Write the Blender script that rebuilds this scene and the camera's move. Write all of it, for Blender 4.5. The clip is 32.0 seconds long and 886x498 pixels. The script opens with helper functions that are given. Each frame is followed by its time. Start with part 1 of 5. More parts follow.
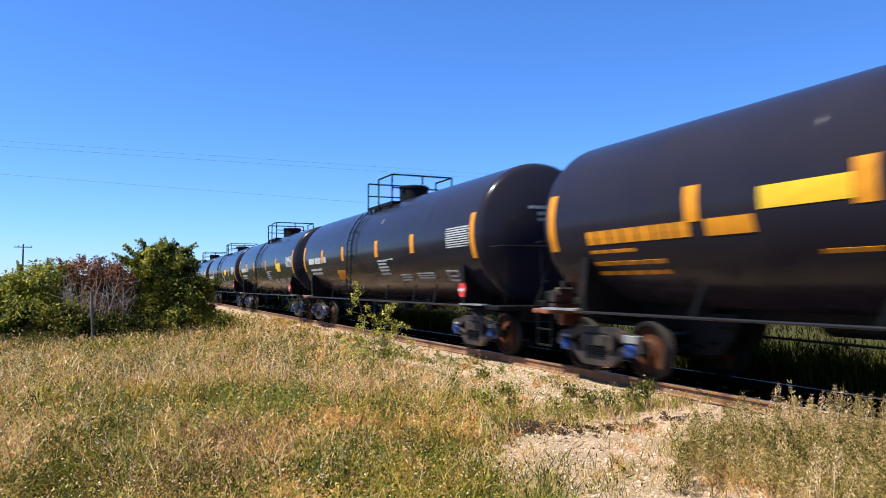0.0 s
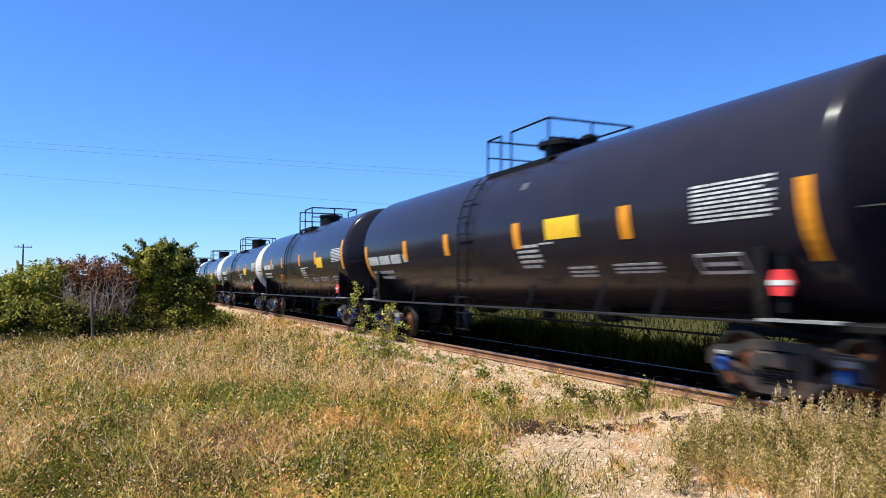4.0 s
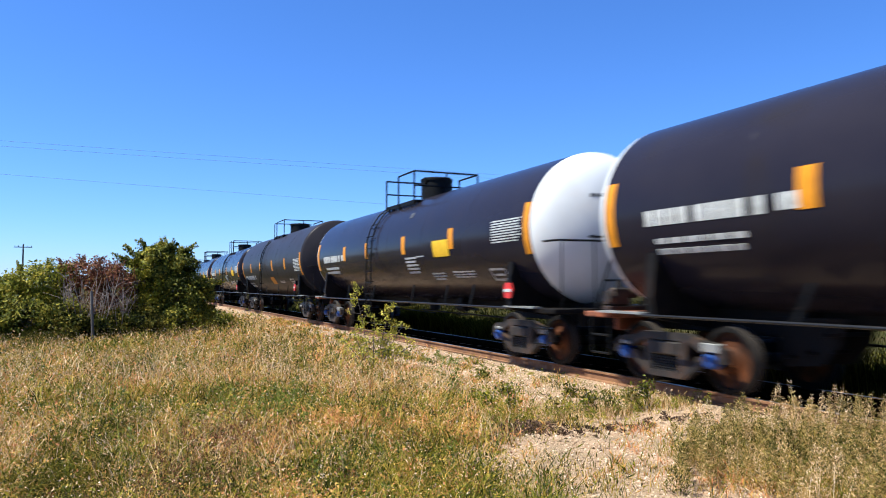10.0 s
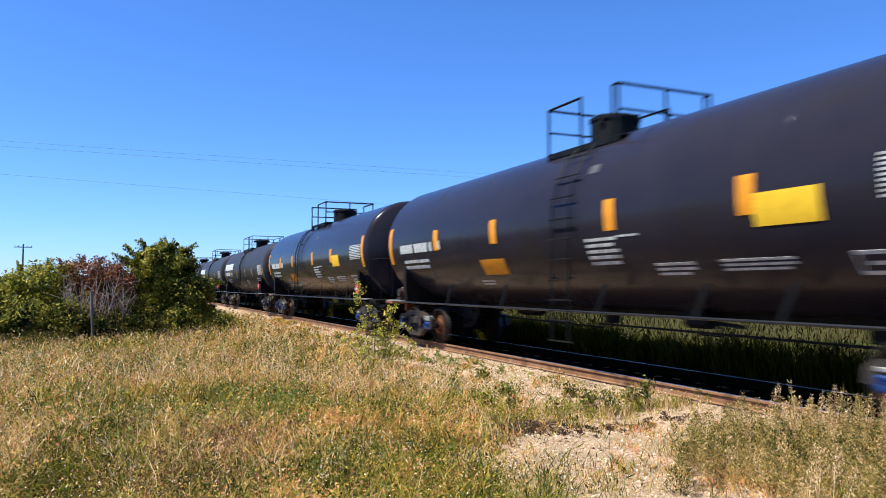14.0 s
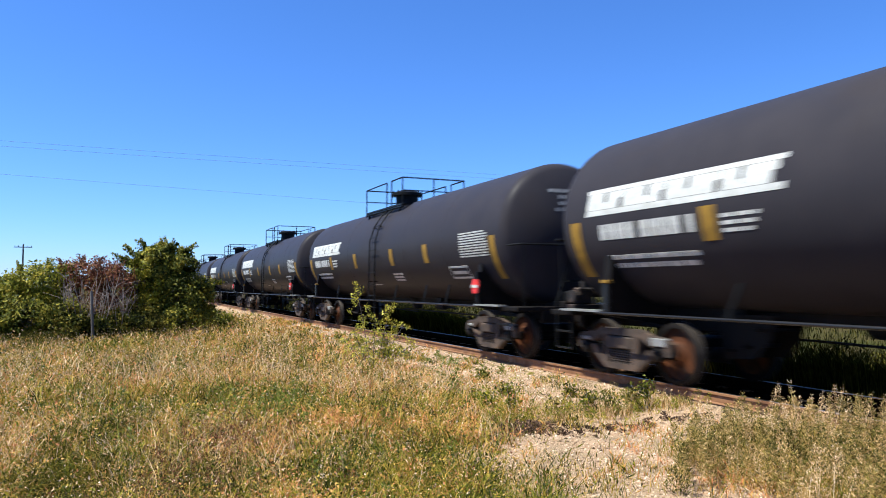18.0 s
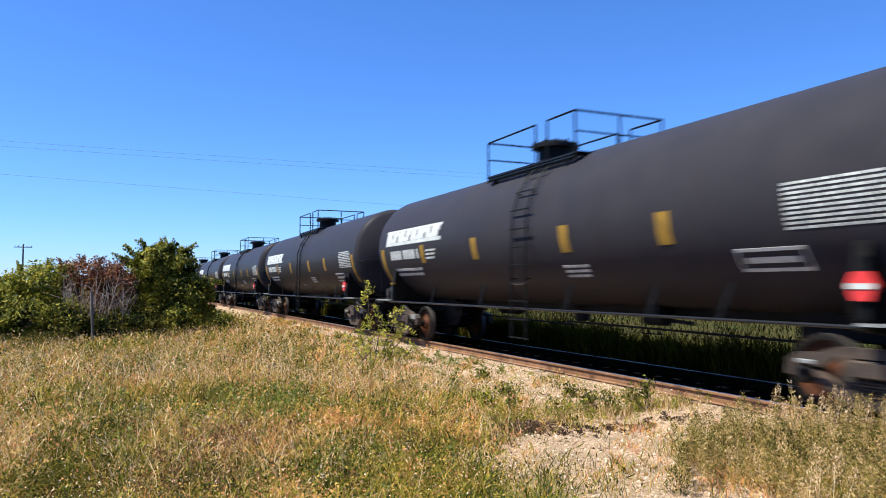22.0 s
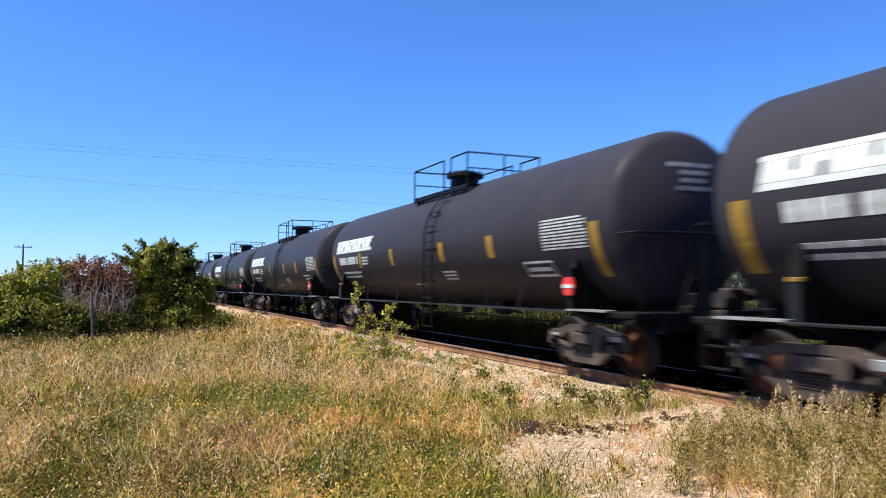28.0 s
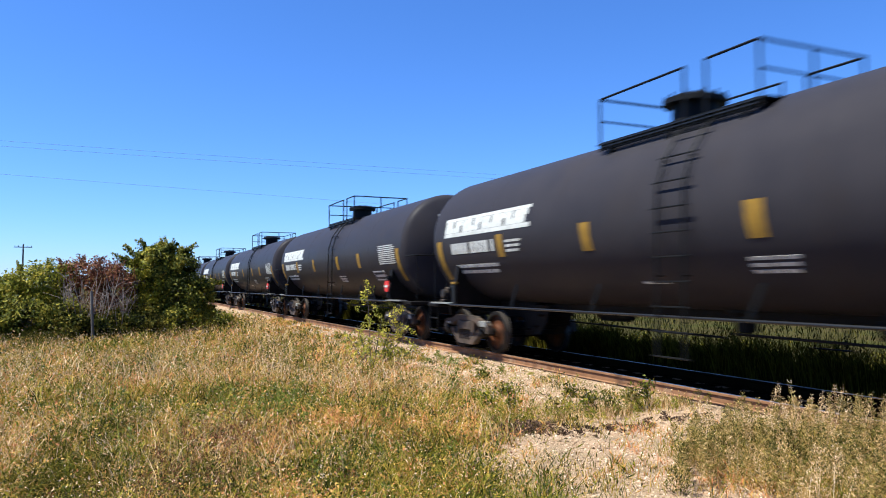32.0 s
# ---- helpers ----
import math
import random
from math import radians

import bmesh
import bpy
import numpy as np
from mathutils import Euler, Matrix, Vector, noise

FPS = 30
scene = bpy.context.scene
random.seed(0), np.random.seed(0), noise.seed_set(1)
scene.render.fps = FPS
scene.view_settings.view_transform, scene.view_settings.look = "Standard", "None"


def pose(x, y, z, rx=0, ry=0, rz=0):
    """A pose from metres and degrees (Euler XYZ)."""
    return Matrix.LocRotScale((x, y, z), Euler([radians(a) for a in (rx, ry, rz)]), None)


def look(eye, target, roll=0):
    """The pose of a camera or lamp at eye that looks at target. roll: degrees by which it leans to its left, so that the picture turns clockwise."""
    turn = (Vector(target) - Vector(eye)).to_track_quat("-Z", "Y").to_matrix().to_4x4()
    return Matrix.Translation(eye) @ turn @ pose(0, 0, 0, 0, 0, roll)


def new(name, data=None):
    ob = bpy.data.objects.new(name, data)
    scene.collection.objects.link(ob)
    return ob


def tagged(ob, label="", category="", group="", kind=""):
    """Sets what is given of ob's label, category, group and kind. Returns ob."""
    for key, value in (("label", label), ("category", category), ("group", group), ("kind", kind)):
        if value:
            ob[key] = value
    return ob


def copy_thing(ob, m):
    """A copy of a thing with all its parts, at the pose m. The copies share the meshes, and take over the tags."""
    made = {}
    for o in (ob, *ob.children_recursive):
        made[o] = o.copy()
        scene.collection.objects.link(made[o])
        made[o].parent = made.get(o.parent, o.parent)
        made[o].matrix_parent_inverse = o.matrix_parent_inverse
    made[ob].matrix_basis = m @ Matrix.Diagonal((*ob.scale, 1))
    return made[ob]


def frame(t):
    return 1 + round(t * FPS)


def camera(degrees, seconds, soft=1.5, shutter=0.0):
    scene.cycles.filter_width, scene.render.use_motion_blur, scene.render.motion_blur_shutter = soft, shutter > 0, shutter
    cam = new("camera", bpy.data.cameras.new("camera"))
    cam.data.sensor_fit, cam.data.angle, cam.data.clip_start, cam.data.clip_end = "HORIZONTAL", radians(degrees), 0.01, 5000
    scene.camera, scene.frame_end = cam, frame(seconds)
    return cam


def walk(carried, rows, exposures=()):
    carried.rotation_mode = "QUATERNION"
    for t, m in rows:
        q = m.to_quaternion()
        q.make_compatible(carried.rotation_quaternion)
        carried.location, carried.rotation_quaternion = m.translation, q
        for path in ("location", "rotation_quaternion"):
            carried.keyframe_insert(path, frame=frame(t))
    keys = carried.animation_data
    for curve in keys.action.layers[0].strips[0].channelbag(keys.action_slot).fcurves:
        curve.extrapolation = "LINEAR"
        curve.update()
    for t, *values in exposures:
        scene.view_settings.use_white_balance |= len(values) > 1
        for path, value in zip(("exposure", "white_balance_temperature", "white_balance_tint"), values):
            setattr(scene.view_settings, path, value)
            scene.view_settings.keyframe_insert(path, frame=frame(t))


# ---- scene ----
# ---- camera, which stands still on its tripod ----
EYE = (0.0, -8.3, 1.46)
PAN, TILT = 23.83, 2.95
VIEW = pose(*EYE, 90 + TILT, 0, 90 - PAN)
cam = camera(62.98, 32.0, soft=0.95, shutter=0.5)
walk(cam, [(0, VIEW), (32, VIEW)], exposures=[(0, 1.30, 4700, 16), (32, 1.30, 4700, 16)])

# ---- daylight ----
SUN_HEIGHT, SUN_SIDE = 61, 5
world = bpy.data.worlds.new("world")
scene.world = world
world.use_nodes = True
nt = world.node_tree
sky = nt.nodes.new("ShaderNodeTexSky")
sky.sky_type = "NISHITA"
sky.sun_disc = False
sky.sun_elevation = radians(SUN_HEIGHT)
sky.sun_rotation = radians(180 + SUN_SIDE)
sky.altitude = 300
sky.air_density = 1.0
sky.dust_density = 0.2
sky.ozone_density = 7.2
nt.links.new(sky.outputs["Color"], nt.nodes["Background"].inputs["Color"])
nt.nodes["Background"].inputs["Strength"].default_value = 0.0575
sun = new("sun", bpy.data.lights.new("sun", "SUN"))
sun.data.energy = 5.0
sun.data.angle = radians(0.53)
sun.data.color = (1.0, 0.82, 0.47)
flat = math.cos(radians(SUN_HEIGHT))
sun.matrix_world = look((-15, -60, 60), (-15 + flat * math.sin(radians(SUN_SIDE)), -60 + flat * math.cos(radians(SUN_SIDE)), 60 - math.sin(radians(SUN_HEIGHT))))


# ---- materials ----
def material(name, base, second=None, scale=6.0, rough=0.6, rough_spread=0.1, metal=0.0, bump=0.0, bump_scale=60.0,
             coat=0.0, dirt=None, dirt_amount=0.0, dirt_scale=1.5, random=0.0, spec=0.5, detail=6.0, stretch=(1, 1, 1), speckle=()):
    """A surface with grain at two scales: a slow mix of two colours with dirt over it, and a fine relief."""
    m = bpy.data.materials.new(name)
    m.use_nodes = True
    n, ln = m.node_tree.nodes, m.node_tree.links
    b = n["Principled BSDF"]
    co = n.new("ShaderNodeTexCoord")
    mp = n.new("ShaderNodeMapping")
    mp.inputs["Scale"].default_value = stretch
    ln.new(co.outputs["Object"], mp.inputs["Vector"])

    def cloud(sc, det, low, high):
        t = n.new("ShaderNodeTexNoise")
        t.inputs["Scale"].default_value, t.inputs["Detail"].default_value = sc, det
        ln.new(mp.outputs["Vector"], t.inputs["Vector"])
        r = n.new("ShaderNodeMapRange")
        r.inputs["From Min"].default_value, r.inputs["From Max"].default_value = low, high
        ln.new(t.outputs["Fac"], r.inputs["Value"])
        return r.outputs["Result"], t.outputs["Fac"]

    def mix(fac, one, two):
        x = n.new("ShaderNodeMix")
        x.data_type = "RGBA"
        if isinstance(fac, float):
            x.inputs[0].default_value = fac
        else:
            ln.new(fac, x.inputs[0])
        for at, c in ((6, one), (7, two)):
            if isinstance(c, tuple):
                x.inputs[at].default_value = (*c, 1)
            else:
                ln.new(c, x.inputs[at])
        return x.outputs[2]

    slow, fac = cloud(scale, detail, 0.35, 0.65)
    col = mix(slow, base, second or tuple(v * 0.75 for v in base))
    if dirt:
        d, _ = cloud(dirt_scale, 8, 0.62 - 0.4 * dirt_amount, 0.85 - 0.3 * dirt_amount)
        col = mix(d, col, dirt)
    for colour, size, low in speckle:
        d, _ = cloud(size, 2, low, low + 0.05)
        col = mix(d, col, colour)
    if random:
        info = n.new("ShaderNodeObjectInfo")
        hsv = n.new("ShaderNodeHueSaturation")
        r = n.new("ShaderNodeMapRange")
        r.inputs["To Min"].default_value, r.inputs["To Max"].default_value = 1 - random, 1 + random
        ln.new(info.outputs["Random"], r.inputs["Value"])
        ln.new(r.outputs["Result"], hsv.inputs["Value"])
        ln.new(col, hsv.inputs["Color"])
        col = hsv.outputs["Color"]
    ln.new(col, b.inputs["Base Color"])
    r = n.new("ShaderNodeMapRange")
    r.inputs["To Min"].default_value, r.inputs["To Max"].default_value = rough - rough_spread, rough + rough_spread
    ln.new(fac, r.inputs["Value"])
    ln.new(r.outputs["Result"], b.inputs["Roughness"])
    b.inputs["Metallic"].default_value = metal
    b.inputs["Coat Weight"].default_value = coat
    b.inputs["Specular IOR Level"].default_value = spec
    if bump:
        t = n.new("ShaderNodeTexNoise")
        t.inputs["Scale"].default_value, t.inputs["Detail"].default_value = bump_scale, 5
        ln.new(mp.outputs["Vector"], t.inputs["Vector"])
        k = n.new("ShaderNodeBump")
        k.inputs["Strength"].default_value, k.inputs["Distance"].default_value = bump, 0.02
        ln.new(t.outputs["Fac"], k.inputs["Height"])
        ln.new(k.outputs["Normal"], b.inputs["Normal"])
    return m


def foliage(name, colours, rough=0.6, patch=0.6, sheen=0.3):
    """Leaves or blades: each one picks a colour from a ramp, shifted in patches of a metre or two."""
    m = bpy.data.materials.new(name)
    m.use_nodes = True
    n, ln = m.node_tree.nodes, m.node_tree.links
    b = n["Principled BSDF"]
    geo = n.new("ShaderNodeNewGeometry")
    co = n.new("ShaderNodeTexCoord")
    t = n.new("ShaderNodeTexNoise")
    t.inputs["Scale"].default_value, t.inputs["Detail"].default_value = 0.7, 3
    ln.new(co.outputs["Object"], t.inputs["Vector"])
    shift = n.new("ShaderNodeMapRange")
    shift.inputs["From Min"].default_value, shift.inputs["From Max"].default_value = 0.37, 0.63
    shift.inputs["To Min"].default_value, shift.inputs["To Max"].default_value = -patch, patch
    fine = n.new("ShaderNodeTexNoise")
    fine.inputs["Scale"].default_value, fine.inputs["Detail"].default_value = 2.6, 2
    ln.new(co.outputs["Object"], fine.inputs["Vector"])
    both = n.new("ShaderNodeMath")
    both.operation = "MULTIPLY_ADD"
    both.inputs[1].default_value = 0.55
    ln.new(fine.outputs["Fac"], both.inputs[0])
    half = n.new("ShaderNodeMath")
    half.operation = "MULTIPLY"
    half.inputs[1].default_value = 0.45
    ln.new(t.outputs["Fac"], half.inputs[0])
    ln.new(half.outputs[0], both.inputs[2])
    ln.new(both.outputs[0], shift.inputs["Value"])
    add = n.new("ShaderNodeMath")
    add.operation = "ADD"
    add.use_clamp = True
    ln.new(shift.outputs["Result"], add.inputs[0])
    ln.new(geo.outputs["Random Per Island"], add.inputs[1])
    ramp = n.new("ShaderNodeValToRGB")
    el = ramp.color_ramp.elements
    while len(el) < len(colours):
        el.new(0.5)
    for i, c in enumerate(colours):
        el[i].position, el[i].color = i / (len(colours) - 1), (*c, 1)
    ln.new(add.outputs[0], ramp.inputs["Fac"])
    ln.new(ramp.outputs["Color"], b.inputs["Base Color"])
    b.inputs["Roughness"].default_value = rough
    b.inputs["Specular IOR Level"].default_value = sheen
    back = n.new("ShaderNodeBsdfTranslucent")
    ln.new(ramp.outputs["Color"], back.inputs["Color"])
    both = n.new("ShaderNodeMixShader")
    both.inputs[0].default_value = 0.22
    ln.new(b.outputs[0], both.inputs[1])
    ln.new(back.outputs[0], both.inputs[2])
    ln.new(both.outputs[0], n["Material Output"].inputs["Surface"])
    return m


GLOSS = material("black_gloss_paint", (0.0165, 0.0148, 0.0222), (0.0195, 0.0172, 0.0240), 1.2, 0.2, 0.05,
                 dirt=(0.020, 0.016, 0.014), dirt_amount=0.16, dirt_scale=0.9, bump=0.05, bump_scale=2.5, spec=0.11)
SATIN = material("dark_satin_paint", (0.0245, 0.0223, 0.0265), (0.0290, 0.0262, 0.0296), 1.4, 0.36, 0.06,
                 dirt=(0.022, 0.017, 0.013), dirt_amount=0.12, dirt_scale=0.8, bump=0.08, bump_scale=3.0, spec=0.05)
MATTE = material("charcoal_matte_paint", (0.0290, 0.0270, 0.0322), (0.0342, 0.0314, 0.0361), 1.6, 0.4, 0.06,
                 dirt=(0.034, 0.029, 0.029), dirt_amount=0.18, dirt_scale=0.7, bump=0.08, bump_scale=3.0, spec=0.03)
WHITE = material("white_head_paint", (0.64, 0.64, 0.63), (0.58, 0.575, 0.56), 1.3, 0.4, 0.08,
                 dirt=(0.60, 0.55, 0.49), dirt_amount=0.15, dirt_scale=1.6, bump=0.05, bump_scale=4)
LETTER = material("white_lettering", (0.54, 0.54, 0.52), (0.38, 0.38, 0.35), 9, 0.6, 0.08)
STRIPE = material("orange_reflective_stripe", (0.62, 0.25, 0.002), (0.5, 0.2, 0.002), 7, 0.45, 0.08, spec=0.1)
YELLOW = material("yellow_sign", (0.68, 0.43, 0.004), (0.58, 0.36, 0.004), 7, 0.5, 0.08, spec=0.1)
OCHRE = material("faded_yellow_stripe", (0.26, 0.155, 0.02), (0.19, 0.115, 0.02), 6, 0.55, 0.08, spec=0.1)
RED = material("red_sign", (0.55, 0.03, 0.022), (0.42, 0.025, 0.02), 8, 0.5, 0.08)
STEEL = material("dark_grimy_steel", (0.005, 0.0044, 0.0041), (0.009, 0.0075, 0.0065), 5, 0.65, 0.1, 0.0,
                 dirt=(0.016, 0.010, 0.007), dirt_amount=0.25, dirt_scale=3, bump=0.3, bump_scale=30, spec=0.12)
BLACKIRON = material("black_iron_paint", (0.004, 0.0043, 0.005), (0.007, 0.007, 0.0075), 5, 0.58, 0.1, bump=0.1, bump_scale=40, spec=0.12)
PIPE = material("worn_grey_pipe", (0.024, 0.0235, 0.023), (0.014, 0.0135, 0.0135), 3, 0.36, 0.1, 0.4)
HEADMARK = material("worn_white_end_lettering", (0.22, 0.22, 0.22), (0.12, 0.12, 0.125), 9, 0.6, 0.1)
TRUCK = material("dusty_truck_casting", (0.014, 0.0122, 0.011), (0.034, 0.027, 0.022), 4, 0.55, 0.12, 0.1,
                 dirt=(0.075, 0.042, 0.024), dirt_amount=0.3, dirt_scale=5, bump=0.4, bump_scale=35, spec=0.4)
DUSTY = material("tan_dusty_casting", (0.055, 0.040, 0.030), (0.030, 0.022, 0.017), 4, 0.7, 0.1, 0.0,
                 dirt=(0.10, 0.066, 0.045), dirt_amount=0.35, dirt_scale=5, bump=0.4, bump_scale=35, spec=0.3)
RUST = material("rusty_wheel_plate", (0.105, 0.036, 0.011), (0.024, 0.011, 0.006), 4, 0.7, 0.1, 0.0, bump=0.3, bump_scale=40, spec=0.15)
TREAD = material("polished_wheel_tread", (0.085, 0.07, 0.06), (0.05, 0.042, 0.036), 8, 0.5, 0.06, 0.5)
ORANGEBEAM = material("rusty_orange_end_beam", (0.24, 0.066, 0.018), (0.15, 0.05, 0.02), 6, 0.75, 0.1, bump=0.2)
BLUE = material("blue_bearing_cap", (0.022, 0.058, 0.24), (0.016, 0.042, 0.16), 9, 0.4, 0.1)
ADAPTER = material("pale_bearing_adapter", (0.3, 0.3, 0.29), (0.18, 0.175, 0.165), 9, 0.5, 0.1, 0.3)
FAINT = material("faint_grey_mark", (0.05, 0.05, 0.055), (0.035, 0.035, 0.04), 9, 0.6, 0.1)
RUBBER = material("black_rubber_hose", (0.012, 0.012, 0.012), (0.02, 0.02, 0.02), 9, 0.6, 0.1)
RAIL = material("rusty_rail_steel", (0.22, 0.115, 0.055), (0.15, 0.078, 0.038), 3, 0.75, 0.1, 0.0,
                dirt=(0.26, 0.17, 0.105), dirt_amount=0.25, dirt_scale=5, bump=0.2, bump_scale=40, spec=0.12)
# far rail: near-black copy of the rail colour, the train's shade put in
SHADERAIL = material("shade_painted_rail", (0.006, 0.004, 0.002), (0.010, 0.0065, 0.003), 3, 0.8, 0.1, bump=0.2, bump_scale=40, spec=0.0)
RAILTOP = material("polished_rail_head", (0.3, 0.29, 0.28), (0.22, 0.21, 0.2), 3, 0.34, 0.06, 1.0)
# tie timber, its colour lowered as well for the shade under the train
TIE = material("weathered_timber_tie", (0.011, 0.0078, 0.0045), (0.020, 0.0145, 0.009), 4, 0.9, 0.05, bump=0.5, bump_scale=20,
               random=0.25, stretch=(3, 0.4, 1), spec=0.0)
GRAVEL = material("pale_limestone_gravel", (0.40, 0.28, 0.175), (0.27, 0.185, 0.112), 3.0, 0.95, 0.03,
                  dirt=(0.20, 0.16, 0.10), dirt_amount=0.25, dirt_scale=1.1, bump=1.0, bump_scale=45, spec=0.05,
                  speckle=(((0.13, 0.085, 0.05), 38, 0.56), ((0.55, 0.42, 0.29), 52, 0.60), ((0.30, 0.19, 0.11), 23, 0.58)))
STONE = foliage("limestone_chips", [(0.10, 0.07, 0.04), (0.36, 0.255, 0.16), (0.55, 0.41, 0.275), (0.72, 0.58, 0.43)], 0.9, 0.25, 0.1)
# ballast stones and bed hold the train's shade in their near-black colours
BALLAST = foliage("shade_painted_chips", [(0.005, 0.0036, 0.002), (0.011, 0.008, 0.0045), (0.020, 0.015, 0.009)], 0.9, 0.2, 0.0)
TRACKBED = material("shade_painted_bed", (0.0075, 0.0052, 0.0026), (0.012, 0.0085, 0.0045), 3.0, 0.95, 0.03, bump=1.0, bump_scale=40, spec=0.0)
SOIL = material("dry_prairie_soil", (0.055, 0.044, 0.019), (0.042, 0.040, 0.014), 0.8, 0.95, 0.03,
                dirt=(0.040, 0.044, 0.013), dirt_amount=0.45, dirt_scale=0.25, bump=0.8, bump_scale=12, spec=0.0)
GRASS = foliage("green_gold_grass", [(0.030, 0.039, 0.002), (0.125, 0.130, 0.005), (0.30, 0.236, 0.013), (0.52, 0.322, 0.062), (0.56, 0.235, 0.085)], 0.55, 0.5, 0.12)
FRESH = foliage("fresh_green_grass", [(0.020, 0.029, 0.002), (0.085, 0.100, 0.003), (0.22, 0.192, 0.009), (0.42, 0.262, 0.038)], 0.55, 0.35, 0.12)
# the near-black ramp end paints shaded gaps into the far grass
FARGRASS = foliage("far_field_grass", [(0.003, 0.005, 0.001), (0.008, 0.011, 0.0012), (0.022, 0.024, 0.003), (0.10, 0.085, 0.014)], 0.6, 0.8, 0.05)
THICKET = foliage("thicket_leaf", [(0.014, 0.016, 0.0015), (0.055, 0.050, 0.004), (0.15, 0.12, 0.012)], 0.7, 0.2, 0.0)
STRAW = foliage("dry_straw_grass", [(0.24, 0.14, 0.04), (0.47, 0.30, 0.10), (0.68, 0.48, 0.24), (0.80, 0.62, 0.42)], 0.6, 0.3, 0.12)
SEED = foliage("pale_pink_grass_seed", [(0.40, 0.24, 0.10), (0.66, 0.46, 0.27), (0.86, 0.68, 0.50)], 0.6, 0.3, 0.1)
WEED = foliage("grey_green_weed", [(0.034, 0.038, 0.005), (0.130, 0.118, 0.016), (0.30, 0.218, 0.048), (0.53, 0.37, 0.15)], 0.6, 0.3, 0.15)
LEAF = foliage("dark_green_leaf", [(0.022, 0.030, 0.003), (0.070, 0.079, 0.006), (0.15, 0.150, 0.011), (0.36, 0.30, 0.027)], 0.5, 0.35, 0.1)
LIME = foliage("light_green_leaf", [(0.05, 0.08, 0.006), (0.11, 0.15, 0.011), (0.18, 0.21, 0.018), (0.26, 0.235, 0.03)], 0.45, 0.25, 0.25)
RUSSET = foliage("russet_leaf", [(0.045, 0.031, 0.013), (0.12, 0.042, 0.021), (0.20, 0.070, 0.032), (0.23, 0.14, 0.042)], 0.6, 0.3, 0.12)
DRYDEAD = foliage("dark_dead_litter", [(0.02, 0.013, 0.008), (0.055, 0.033, 0.022), (0.12, 0.075, 0.05), (0.24, 0.16, 0.10)], 0.8, 0.3, 0.1)
SAP = foliage("yellow_green_leaf", [(0.20, 0.20, 0.012), (0.38, 0.36, 0.022), (0.60, 0.50, 0.045)], 0.5, 0.25, 0.2)
# dark leaf green, lowered further to paint the shade low in the brush
DEEP = foliage("deep_shaded_leaf", [(0.008, 0.012, 0.002), (0.026, 0.031, 0.003), (0.068, 0.067, 0.007), (0.19, 0.15, 0.018)], 0.65, 0.35, 0.05)
BUSH = foliage("mid_green_leaf", [(0.058, 0.070, 0.004), (0.145, 0.152, 0.009), (0.27, 0.25, 0.015), (0.42, 0.335, 0.03)], 0.5, 0.35, 0.1)
FAR = foliage("far_woodland", [(0.03, 0.045, 0.014), (0.06, 0.08, 0.025), (0.09, 0.10, 0.035)], 0.7, 0.3)
BARK = material("grey_brown_bark", (0.13, 0.105, 0.085), (0.075, 0.06, 0.05), 6, 0.9, 0.05, bump=0.6, bump_scale=25)
TWIG = material("bleached_dead_twigs", (0.36, 0.28, 0.23), (0.20, 0.15, 0.12), 8, 0.9, 0.05)
POLE = material("weathered_pole_timber", (0.12, 0.095, 0.075), (0.08, 0.065, 0.05), 3, 0.9, 0.05, stretch=(1, 1, 0.2))
POST = material("grey_fence_timber", (0.14, 0.12, 0.10), (0.05, 0.042, 0.035), 5, 0.9, 0.05, bump=0.4, stretch=(1, 1, 0.2))
WIRE = material("grey_line_wire", (0.3, 0.34, 0.42), (0.25, 0.28, 0.34), 2, 0.5, 0.1, 0.5)


# ---- building helpers ----
def link(name, bm, mat, parent=None, label="", smooth=False):
    me = bpy.data.meshes.new(name)
    bm.normal_update()
    bm.to_mesh(me)
    bm.free()
    me.materials.append(mat)
    if smooth:
        me.shade_smooth()
        me.set_sharp_from_angle(angle=radians(38))
    ob = new(name, me)
    if parent:
        ob.parent = parent
    if label:
        ob["label"] = label
    return ob


def part(name, bm, mat, parent, label="", smooth=False):
    return link(name, bm, mat, parent, label, smooth)


def empty(name, label, category, group="", kind=""):
    return tagged(new(name), label, category, group, kind)


def box(bm, x0, x1, y0, y1, z0, z1, bevel=0.0):
    r = bmesh.ops.create_cube(bm, size=1)
    m = pose((x0 + x1) / 2, (y0 + y1) / 2, (z0 + z1) / 2) @ Matrix.Diagonal((x1 - x0, y1 - y0, z1 - z0, 1))
    bmesh.ops.transform(bm, matrix=m, verts=r["verts"])
    if bevel:
        es = list({e for v in r["verts"] for e in v.link_edges})
        bmesh.ops.bevel(bm, geom=es, offset=bevel, segments=1, affect="EDGES")
    return bm


def rod(bm, a, b, r, n=8, r2=None):
    a, b = Vector(a), Vector(b)
    d = b - a
    m = Matrix.Translation((a + b) / 2) @ d.to_track_quat("Z", "Y").to_matrix().to_4x4()
    bmesh.ops.create_cone(bm, cap_ends=True, segments=n, radius1=r, radius2=r if r2 is None else r2, depth=d.length, matrix=m)
    return bm


def rods(pts, r, n=8):
    bm = bmesh.new()
    for a, b in zip(pts, pts[1:]):
        rod(bm, a, b, r, n)
    for p in pts[1:-1]:
        bmesh.ops.create_icosphere(bm, subdivisions=1, radius=r * 1.02, matrix=Matrix.Translation(p))
    return bm


